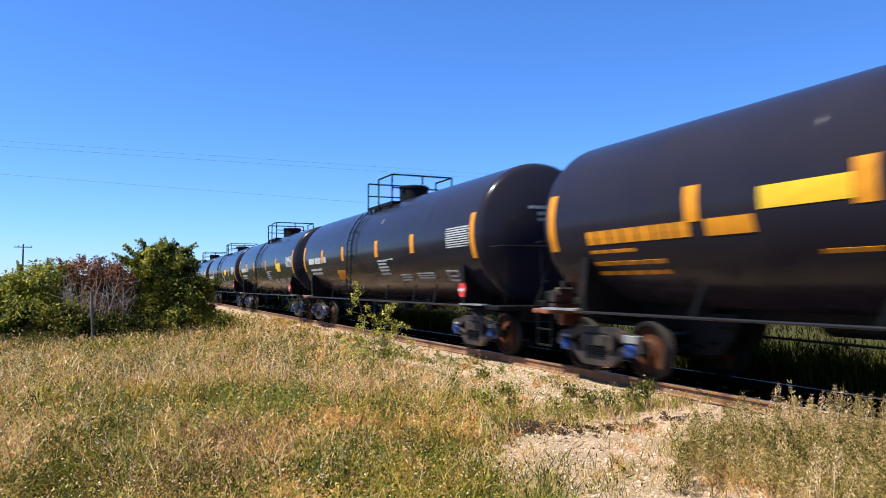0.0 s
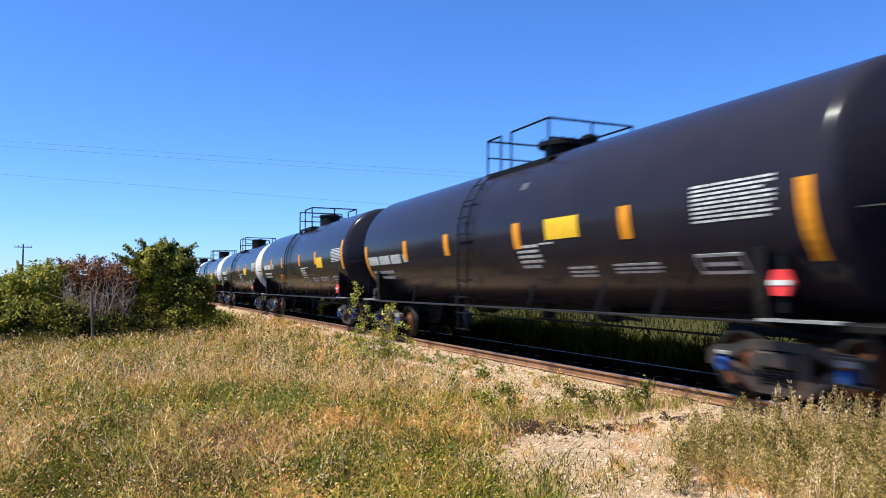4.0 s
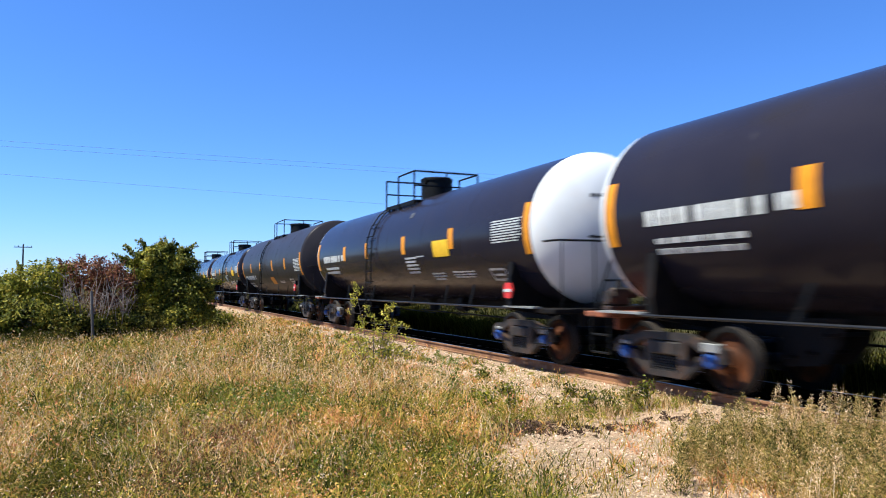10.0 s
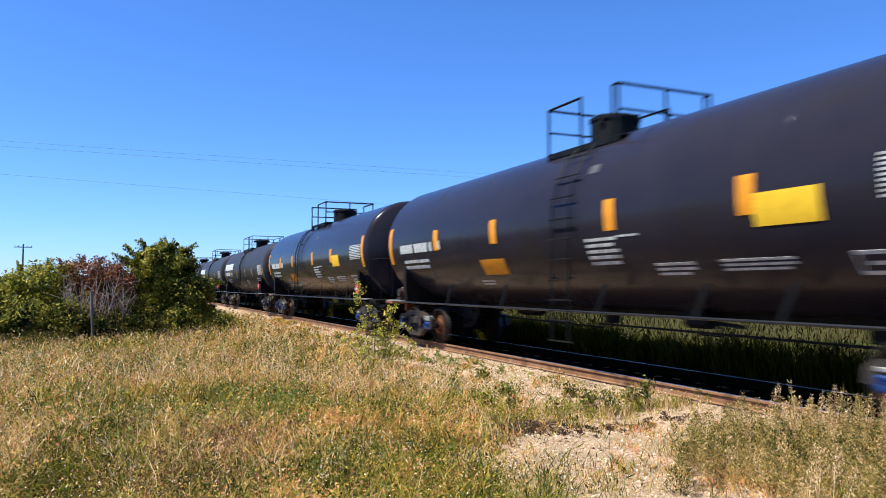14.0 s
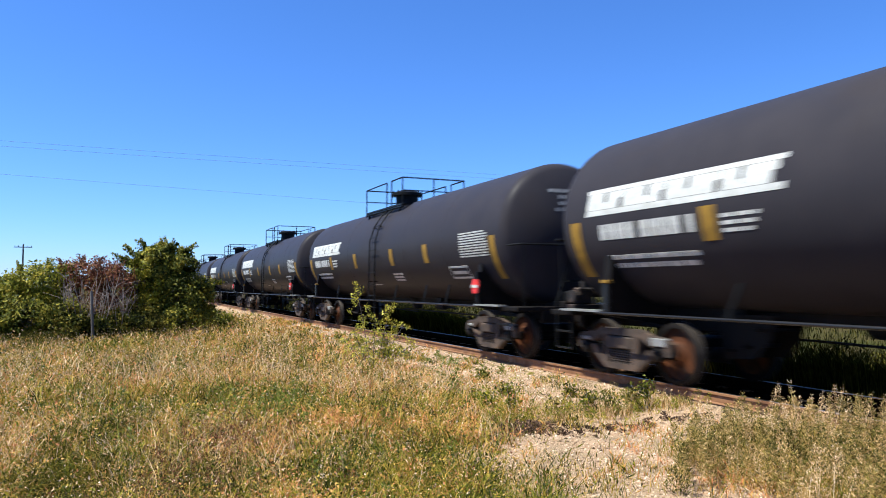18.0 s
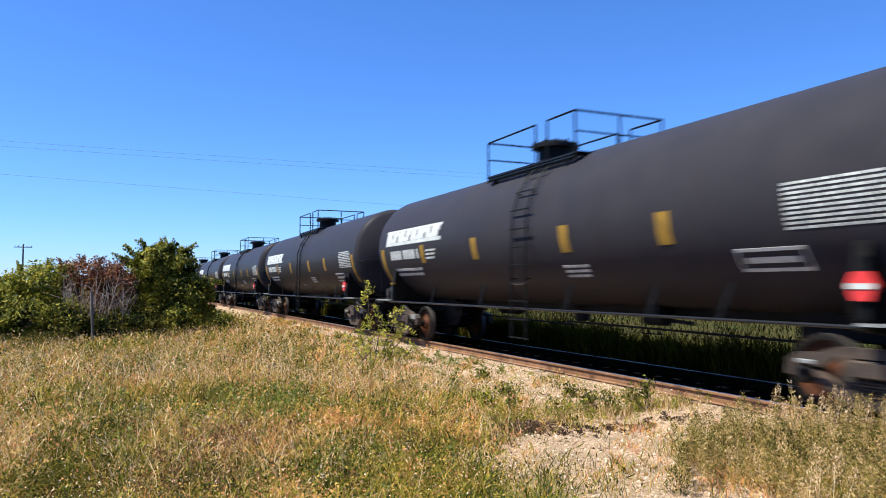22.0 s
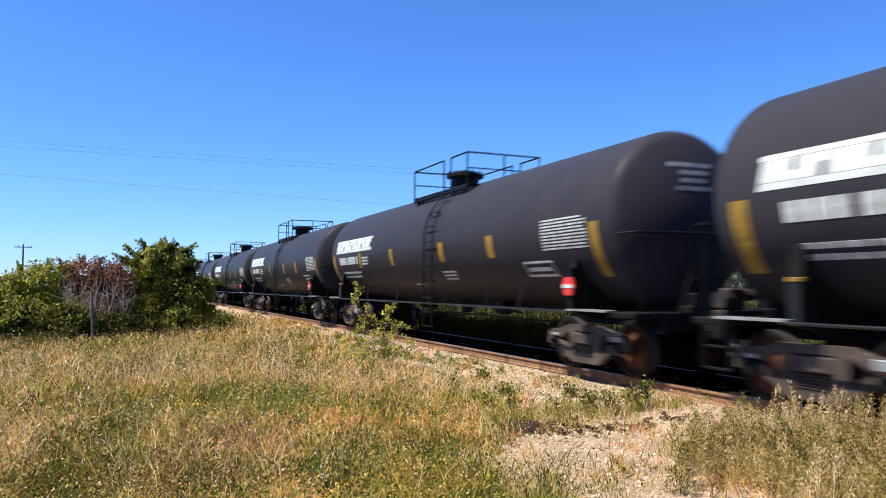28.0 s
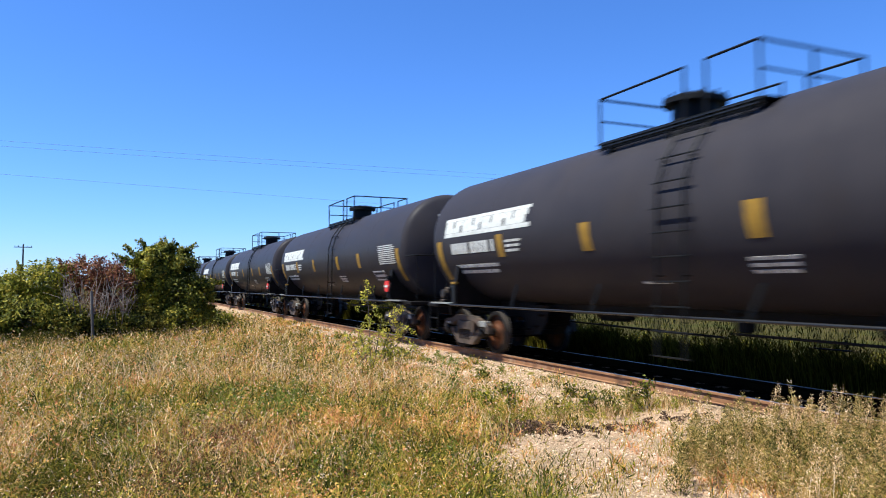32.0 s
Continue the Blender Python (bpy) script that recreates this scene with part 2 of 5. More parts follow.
def lathe(profile, n, axis="X", closed=False):
    """Turns (along, radius) points about an axis."""
    bm = bmesh.new()
    rings = []
    for a, r in profile:
        ring = []
        if r < 1e-6:
            c = (a, 0, 0) if axis == "X" else (0, a, 0) if axis == "Y" else (0, 0, a)
            v = bm.verts.new(c)
            rings.append([v] * n)
            continue
        for i in range(n):
            u, w = r * math.cos(2 * math.pi * i / n), r * math.sin(2 * math.pi * i / n)
            c = (a, u, w) if axis == "X" else (w, a, u) if axis == "Y" else (u, w, a)
            ring.append(bm.verts.new(c))
        rings.append(ring)
    pairs = list(zip(rings, rings[1:]))
    if closed:
        pairs.append((rings[-1], rings[0]))
    for p, q in pairs:
        for i in range(n):
            j = (i + 1) % n
            f = list(dict.fromkeys((p[i], p[j], q[j], q[i])))
            if len(f) > 2:
                bm.faces.new(f)
    bmesh.ops.recalc_face_normals(bm, faces=bm.faces)
    return bm


def prism(outline, y0, y1, bm=None):
    """A flat outline in x and z, given a thickness in y."""
    bm = bm or bmesh.new()
    a = [bm.verts.new((x, y0, z)) for x, z in outline]
    b = [bm.verts.new((x, y1, z)) for x, z in outline]
    fs = [bm.faces.new(a), bm.faces.new(b[::-1])]
    for i in range(len(a)):
        j = (i + 1) % len(a)
        fs.append(bm.faces.new((a[j], a[i], b[i], b[j])))
    bmesh.ops.recalc_face_normals(bm, faces=fs)
    return bm


def sheet_mesh(name, verts, tris, mat, smooth=True):
    """One mesh from arrays of corners and triangles."""
    verts, tris = np.asarray(verts, np.float32), np.asarray(tris, np.int32)
    me = bpy.data.meshes.new(name)
    me.vertices.add(len(verts))
    me.vertices.foreach_set("co", verts.ravel())
    me.loops.add(tris.size)
    me.loops.foreach_set("vertex_index", tris.ravel())
    me.polygons.add(len(tris))
    me.polygons.foreach_set("loop_start", np.arange(0, tris.size, 3, dtype=np.int32))
    me.materials.append(mat)
    me.update(calc_edges=True)
    me.validate()
    if smooth:
        me.shade_smooth()
    return me


# ---- tank cars: x forward, y across, z up from the rail head ----
R, ZC = 1.49, 2.59
HALF, DEPTH, KNUCKLE = 7.85, 0.74, 0.0


def shell_size(radius, centre, half, knuckle, depth=0.74):
    """Sets the shell's radius, its middle's height, the barrel's half length and the kind and depth of its ends for the cars built next."""
    global R, ZC, HALF, KNUCKLE, DEPTH
    R, ZC, HALF, KNUCKLE, DEPTH = radius, centre, half, knuckle, depth


def dish(r):
    """How far the dished end stands out at a distance r from its middle: half an ellipsoid, or a tight knuckle round a shallow dome."""
    if not KNUCKLE:
        return DEPTH * math.sqrt(max(0.0, 1 - (r / R) ** 2))
    a = radians(65)
    edge_r = R - KNUCKLE + KNUCKLE * math.cos(a)
    if r > edge_r:
        return math.sqrt(max(0.0, KNUCKLE ** 2 - (r - (R - KNUCKLE)) ** 2))
    big = edge_r / math.cos(a)
    return KNUCKLE * math.sin(a) - big * math.sin(a) + math.sqrt(big ** 2 - r ** 2)


def on_tank(x, z, lift):
    """A point of the near side of the shell, at the height z, lifted off the paint."""
    a = math.asin(max(-1, min(1, (z - ZC) / R)))
    return (x, -(R + lift) * math.cos(a), ZC + (R + lift) * math.sin(a))


def decal(bm, x0, x1, z0, z1, lift=0.005, slant=0.0, n=4):
    """A thin plate that lies on the curve of the shell."""
    grid = []
    for i in range(n + 1):
        z = z0 + (z1 - z0) * i / n
        s = slant * i / n
        grid.append([bm.verts.new(on_tank(x + s, z, k)) for k in (lift, -0.02) for x in (x0, x1)])
    for p, q in zip(grid, grid[1:]):
        bm.faces.new((p[0], p[1], q[1], q[0]))
        bm.faces.new((p[2], p[0], q[0], q[2]))
        bm.faces.new((p[1], p[3], q[3], q[1]))
    bm.faces.new((grid[0][0], grid[0][2], grid[0][3], grid[0][1]))
    bm.faces.new((grid[-1][0], grid[-1][1], grid[-1][3], grid[-1][2]))
    return bm


def band(bm, x0, x1, z0, z1, lift=0.006):
    return decal(bm, x0, x1, z0, z1, lift, 0.0, 8)


def words(x0, x1, z0, z1, rng, gap=0.06, least=0.3, most=0.85):
    """A line of lettering as bars, one for each word or, with short lengths, each character."""
    bm = bmesh.new()
    x, k = x0, 0
    while x < x1 - 0.05:
        w = min(rng.uniform(least, most), x1 - x)
        decal(bm, x, x + w, z0, z1, 0.005, 0.0, 2)
        k += 1
        x += w + gap * (3.2 if most < 0.25 and k % 4 == 0 else 1)
    return bm


def shell(car, paint, head_paint, head_label):
    bm = bmesh.new()
    n = 72
    xs = [-HALF, -HALF + 0.02, -5.2, -5.18, -2.62, -2.6, 0, 0.02, 2.6, 2.62, 5.18, 5.2, HALF - 0.02, HALF]
    rings = []
    for x in xs:
        rings.append([bm.verts.new((x, R * math.cos(2 * math.pi * i / n), ZC + R * math.sin(2 * math.pi * i / n))) for i in range(n)])
    for p, q in zip(rings, rings[1:]):
        for i in range(n):
            bm.faces.new((p[i], p[(i + 1) % n], q[(i + 1) % n], q[i]))
    bmesh.ops.recalc_face_normals(bm, faces=bm.faces)
    part("barrel", bm, paint, car, "", True)
    turns = [R * math.cos(k / 16 * math.pi / 2) for k in range(17)]
    if KNUCKLE:
        turns = [R - KNUCKLE * (1 - math.cos(k / 7 * radians(65))) for k in range(8)]
        turns += [turns[7] * (1 - k / 8) for k in range(1, 9)]
    turns[-1] = 0.0
    prof = [(dish(r), r) for r in turns]
    for sgn in (1, -1):
        bm = lathe(prof, n)
        h = part("head", bm, head_paint, car, head_label, True)
        h.matrix_basis = pose(sgn * HALF, 0, ZC, 0, 0, 0 if sgn > 0 else 180)
    for x in (-5.2, -2.6, 0.01, 2.6, 5.2):
        ring = [(-0.022, R - 0.002), (-0.012, R + 0.0035), (0.012, R + 0.0035), (0.022, R - 0.002)]
        s = part("weld_seam", lathe(ring, 48), paint, car, "", True)
        s.location = (x, 0, ZC)


def wheelset(parent, x):
    """Two wheels on an axle, at the rail head's height below them."""
    prof = [(0.085, 0.10), (0.085, 0.15), (0.02, 0.19), (-0.01, 0.30), (0.02, 0.375), (0.07, 0.385), (0.07, 0.44), (0.06, 0.457), (-0.03, 0.462),
            (-0.045, 0.487), (-0.065, 0.487), (-0.07, 0.44), (-0.065, 0.385), (-0.05, 0.37), (-0.04, 0.2), (-0.06, 0.15), (-0.06, 0.10)]
    bm = bmesh.new()
    rod(bm, (0, -1.0, 0), (0, 1.0, 0), 0.078, 14)
    axle = part("wheelset", bm, STEEL, parent, "wheel pair on its axle", True)
    axle.location = (x, 0, 0.457)
    for s in (-1, 1):
        w = part("wheel", lathe([(s * a, r) for a, r in prof], 40, "Y", True), RUST, axle, "rusty steel wheel", True)
        w.location = (0, s * 0.755, 0)
        w.data.materials.append(TREAD)
        w.data.materials.append(STEEL)
        for f in w.data.polygons:
            c = f.center
            rr = math.hypot(c.x, c.z)
            if rr > 0.449 and abs(f.normal.y) < 0.6:
                f.material_index = 1
            elif rr > 0.375:
                f.material_index = 2
    return axle


def side_frame(parent, s, cap_mat, truck_mat):
    y0, y1 = s * 1.02, s * 1.14
    top = [(-1.14, 0.44), (-1.12, 0.62), (-1.0, 0.70), (-0.72, 0.72), (-0.45, 0.80), (0.45, 0.80), (0.72, 0.72), (1.0, 0.70), (1.12, 0.62),
           (1.14, 0.44), (1.02, 0.43), (0.99, 0.57), (0.79, 0.57), (0.72, 0.55), (0.45, 0.69), (-0.45, 0.69), (-0.72, 0.55), (-0.79, 0.57),
           (-0.99, 0.57), (-1.02, 0.43)]
    bm = prism(top, y0, y1)
    prism([(-0.78, 0.52), (-0.70, 0.38), (-0.36, 0.16), (0.36, 0.16), (0.70, 0.38), (0.78, 0.52), (0.66, 0.50), (0.34, 0.25), (-0.34, 0.25), (-0.66, 0.50)], y0, y1, bm)
    for x in (-0.36, 0.36):
        box(bm, x - 0.07, x + 0.07, min(y0, y1), max(y0, y1), 0.22, 0.70)
    fr = part("side_frame", bm, truck_mat, parent, "cast steel side frame")
    for x in (-0.2, 0.0, 0.2):
        prof = [(0.25, 0.05)]
        for k in range(6):
            z = 0.262 + k * 0.036
            prof += [(z - 0.012, 0.06), (z - 0.008, 0.085), (z + 0.008, 0.085), (z + 0.012, 0.06)]
        c = part("coil_spring", lathe(prof + [(0.47, 0.05)], 8, "Z"), truck_mat, parent)
        c.location = (x, s * 1.05, 0)
    bm = bmesh.new()
    box(bm, -0.29, 0.29, min(s * 0.9, s * 1.17), max(s * 0.9, s * 1.17), 0.48, 0.67, 0.02)
    part("bolster_end", bm, truck_mat, parent)
    for x in (-0.885, 0.885):
        bm = bmesh.new()
        wide, high = (0.15, 0.70) if x > 0 else (0.10, 0.63)
        box(bm, x - wide, x + wide, min(s * 1.03, s * 1.16), max(s * 1.03, s * 1.16), 0.575, high, 0.012)
        part("bearing_adapter", bm, ADAPTER, parent, "pale steel bearing adapter")
        bm = lathe([(0.0, 0.0), (0.0, 0.062), (0.02, 0.098), (0.12, 0.105), (0.14, 0.11), (0.16, 0.11), (0.16, 0.0)], 16, "Y")
        for k in range(3):
            a = k * 2.094 + 0.5
            rod(bm, (0.06 * math.cos(a), -0.015, 0.06 * math.sin(a)), (0.06 * math.cos(a), 0.03, 0.06 * math.sin(a)), 0.016, 6)
        c = part("bearing_cap", bm, cap_mat, parent, "", True)
        c.matrix_basis = pose(x, s * 1.20, 0.457, 0, 0, 0 if s < 0 else 180)


def truck(car, x, cap_mat, truck_mat):
    bm = bmesh.new()
    box(bm, -0.22, 0.22, -1.0, 1.0, 0.44, 0.64, 0.03)
    rod(bm, (0, 0, 0.6), (0, 0, 0.78), 0.2, 16)
    t = part("truck", bm, STEEL, car, "two-axle truck with rusty wheels")
    t.location = (x, 0, 0)
    for s in (-1, 1):
        side_frame(t, s, cap_mat, truck_mat)
    for wx in (-0.885, 0.885):
        wheelset(t, wx)
    for wx in (-0.36, 0.36):
        bm = bmesh.new()
        box(bm, wx - 0.04, wx + 0.04, -0.86, 0.86, 0.30, 0.38, 0.01)
        for s in (-1, 1):
            box(bm, wx + (0.04 if wx > 0 else -0.10), wx + (0.10 if wx > 0 else -0.04), s * 0.755 - 0.05, s * 0.755 + 0.05, 0.22, 0.5)
        part("brake_beam", bm, STEEL, t)
    return t


def underframe(car, beam_mat, truck_mat, cap_mat, tall_posts):
    for sgn in (1, -1):
        bm = bmesh.new()
        box(bm, 5.3, 8.64, -0.28, 0.28, 0.78, 1.16, 0.02)
        s = part("stub_sill", bm, STEEL, car)
        s.rotation_euler = (0, 0, 0 if sgn > 0 else math.pi)
        bm = bmesh.new()
        out = [(-1.42, 1.30)]
        for k in range(9):
            a = math.radians(205 + k * 16.25)
            out.append(((R + 0.015) * math.cos(a), ZC + (R + 0.015) * math.sin(a)))
        out += [(1.42, 1.30), (1.36, 1.0), (0.3, 0.84), (-0.3, 0.84), (-1.36, 1.0)]
        prism(out, -0.09, 0.09, bm)
        s = part("body_bolster", bm, STEEL, car)
        s.matrix_basis = pose(sgn * 7.0, 0, 0, 0, 0, 90)
        bm = bmesh.new()
        box(bm, 7.9, 8.62, -1.38, 1.38, 0.97, 1.06, 0.015)
        box(bm, 8.5, 8.62, -0.8, 0.8, 0.74, 0.98, 0.02)
        s = part("end_platform", bm, beam_mat if sgn < 0 else STEEL, car, "rusty orange end beam" if (sgn < 0 and beam_mat == ORANGEBEAM) else "")
        s.rotation_euler = (0, 0, 0 if sgn > 0 else math.pi)
        for sy in (-1, 1):
            s = part("running_board", box(bmesh.new(), 7.05, 8.1, sy * 1.41 - 0.11, sy * 1.41 + 0.11, 1.055, 1.085), ADAPTER, car, "pale steel running board")
            s.rotation_euler = (0, 0, 0 if sgn > 0 else math.pi)
        bm = bmesh.new()
        box(bm, 8.55, 8.9, -0.11, 0.11, 0.76, 0.98, 0.02)
        prism([(8.86, 0.70), (9.04, 0.66), (9.13, 0.74), (9.13, 0.98), (9.04, 1.04), (8.86, 1.02)], -0.15, 0.15, bm)
        s = part("coupler", bm, STEEL, car, "cast knuckle coupler")
        s.rotation_euler = (0, 0, 0 if sgn > 0 else math.pi)
        bm = rods([(8.5, 0.35, 0.8), (8.75, 0.38, 0.62), (8.92, 0.36, 0.46), (9.06, 0.3, 0.5)], 0.026, 6)
        s = part("air_hose", bm, RUBBER, car)
        s.rotation_euler = (0, 0, 0 if sgn > 0 else math.pi)
        bm = rods([(8.3, -1.40, 2.27), (8.6, -1.28, 2.28), (8.72, 0, 2.28), (8.6, 1.28, 2.28), (8.3, 1.40, 2.27)], 0.02, 8)
        for y in (-1.2, 1.2):
            rod(bm, (8.58, y, 1.05), (8.6, y, 2.28), 0.011, 6)
        s = part("end_handrail", bm, BLACKIRON, car, "black bent-pipe end handrail")
        s.rotation_euler = (0, 0, 0 if sgn > 0 else math.pi)
        bm = bmesh.new()
        for y in (-0.5, 0.5):
            rod(bm, (8.6, y, 1.05), (8.72, y * 0.2, 2.27), 0.022, 6)
        box(bm, 8.62, 8.78, -0.3, 0.3, 1.55, 1.585)
        box(bm, 8.46, 8.66, -0.22, 0.22, 1.08, 1.36, 0.03)
        s = part("end_brace", bm, BLACKIRON, car)
        s.rotation_euler = (0, 0, 0 if sgn > 0 else math.pi)
        for sy in (-1, 1):
            bm = bmesh.new()
            for x in (7.95, 8.4):
                rod(bm, (x, sy * 1.40, 1.0), (x, sy * 1.40, 0.42), 0.018, 6)
            for z in (0.42, 0.7):
                rod(bm, (7.95, sy * 1.40, z), (8.4, sy * 1.40, z), 0.018, 6)
            s = part("step", bm, BLACKIRON, car)
            s.rotation_euler = (0, 0, 0 if sgn > 0 else math.pi)
        for sy in (-1, 1) if tall_posts else ():
            bm = bmesh.new()
            box(bm, 7.14, 7.24, sy * 1.44 - 0.04, sy * 1.44 + 0.04, 1.06, 1.86, 0.01)
            box(bm, 7.12, 7.26, sy * 1.42 - 0.05, sy * 1.42 + 0.05, 1.80, 1.92, 0.01)
            s = part("corner_post", bm, BLACKIRON, car)
            s.rotation_euler = (0, 0, 0 if sgn > 0 else math.pi)
        truck(car, sgn * 7.0, cap_mat, truck_mat)
    # brake valve on the rear end platform
    bm = bmesh.new()
    box(bm, -8.60, -8.40, -1.05, -0.35, 1.06, 1.14, 0.01)
    box(bm, -8.56, -8.42, -0.95, -0.60, 1.14, 1.44, 0.03)
    rod(bm, (-8.5, -1.04, 1.28), (-8.5, -0.9, 1.28), 0.11, 14)
    rod(bm, (-8.5, -0.62, 1.34), (-8.5, -0.42, 1.34), 0.08, 12)
    rod(bm, (-8.5, -0.78, 1.44), (-8.5, -0.78, 1.56), 0.05, 10)
    for y in (-1.0, -0.5):
        rod(bm, (-8.48, y, 1.14), (-8.44, y + 0.1, 0.98), 0.016, 6)
    part("brake_valve", bm, TRUCK, car, "grimy cast brake valve")
    wheel = lathe([(0.0, 0.25), (0.012, 0.28), (0.0, 0.30), (-0.012, 0.28)], 24, "X", True)
    for k in range(3):
        a = k * 2.0944
        rod(wheel, (0, 0, 0), (0, 0.28 * math.cos(a), 0.28 * math.sin(a)), 0.014, 6)
    w = part("hand_brake_wheel", wheel, BLACKIRON, car, "", True)
    w.location = (-8.84, 0.55, 1.72)
    for sy in (-1, 1):
        bm = bmesh.new()
        rod(bm, (-7.1, sy * 1.5, 1.045), (7.1, sy * 1.5, 1.045), 0.021, 10)
        part("side_pipe", bm, PIPE, car, "worn grey side pipe", True)
        for x in (-4.6, -1.9, 1.4, 3.6, 5.0):
            bm = bmesh.new()
            prism([(x - 0.16, 1.03), (x - 0.08, 1.03), (x + 0.17, 1.50), (x + 0.09, 1.50)], sy * 1.2, sy * 1.22, bm)
            box(bm, x - 0.05, x + 0.05, min(sy * 1.05, sy * 1.52), max(sy * 1.05, sy * 1.52), 1.02, 1.035)
            part("pipe_bracket", bm, BLACKIRON, car)
    bm = lathe([(-0.14, 0.10), (-0.12, 0.15), (0.1, 0.17), (0.16, 0.26), (0.24, 0.26)], 20, "Z")
    o = part("bottom_outlet", bm, BLACKIRON, car, "", True)
    o.location = (0.1, 0, 0.92)
    bm = lathe([(-0.55, 0.0), (-0.5, 0.11), (-0.4, 0.14), (0.4, 0.14), (0.5, 0.11), (0.55, 0.0)], 18)
    o = part("air_reservoir", bm, BLACKIRON, car, "", True)
    o.location = (-3.4, 0.35, 0.93)
    bm = bmesh.new()
    rod(bm, (2.4, -0.3, 0.94), (2.9, -0.3, 0.94), 0.12, 16)
    rod(bm, (2.9, -0.3, 0.92), (3.5, -0.3, 0.88), 0.03, 6)
    box(bm, 2.5, 2.8, -0.42, -0.18, 0.9, 1.15)
    part("brake_cylinder", bm, BLACKIRON, car)
    for y, z, x0, x1 in ((-0.55, 0.80, 0.4, 6.2), (0.5, 0.72, -6.1, -0.6)):
        bm = bmesh.new()
        rod(bm, (x0, y, z), (x1, y * 0.6, z - 0.06), 0.018, 6)
        part("brake_rod", bm, STEEL, car)
    # levers and guards of the brake gear inboard of the rear truck
    bm = bmesh.new()
    for y in (-0.3, 0.3):
        prism([(-5.75, 1.06), (-4.75, 1.06), (-4.85, 0.72), (-5.1, 0.46), (-5.7, 0.40)], y - 0.012, y + 0.012, bm)
    for x, z in ((-5.5, 0.55), (-5.2, 0.62), (-4.95, 0.86)):
        rod(bm, (x, -0.45, z), (x, 0.45, z), 0.03, 8)
    part("brake_gear", bm, STEEL, car, "grimy brake levers and guard plates")
    bm = bmesh.new()
    box(bm, -5.35, 5.35, -0.05, 0.05, 0.98, 1.12)
    part("belly_strap", bm, STEEL, car)


def ladder(car, x0, x1, low, mat, mirrored=True):
    for sy in (-1, 1):
        def pt(x, z, k):
            p = on_tank(x, z, k) if z > ZC - 0.35 else (x, -(R + k), z)
            return (p[0], p[1] if sy < 0 else -p[1], p[2])
        zs = [low, 1.0, 1.5, 2.0, 2.4, 2.8, 3.2, 3.55, 3.78]
        lad = None
        for x in (x0, x1):
            bm = bmesh.new()
            for a, b in zip(zs, zs[1:]):
                rod(bm, pt(x, a, 0.09), pt(x, b, 0.09), 0.02, 6)
            for z in (1.6, 3.2):
                rod(bm, pt(x, z, 0.09), pt(x, z, -0.02), 0.014, 6)
            bmesh.ops.remove_doubles(bm, verts=bm.verts, dist=0.012)
            if lad is None:
                lad = part("ladder", bm, mat, car, "steel side ladder")
            else:
                part("stile", bm, mat, lad)
        n = int((3.75 - low) / 0.34)
        for k in range(n + 1):
            z = low + k * 0.34
            bm = bmesh.new()
            rod(bm, pt(x0 - 0.1, z, 0.09), pt(x1 + 0.1, z, 0.09), 0.013, 6)
            part("rung", bm, mat, lad)


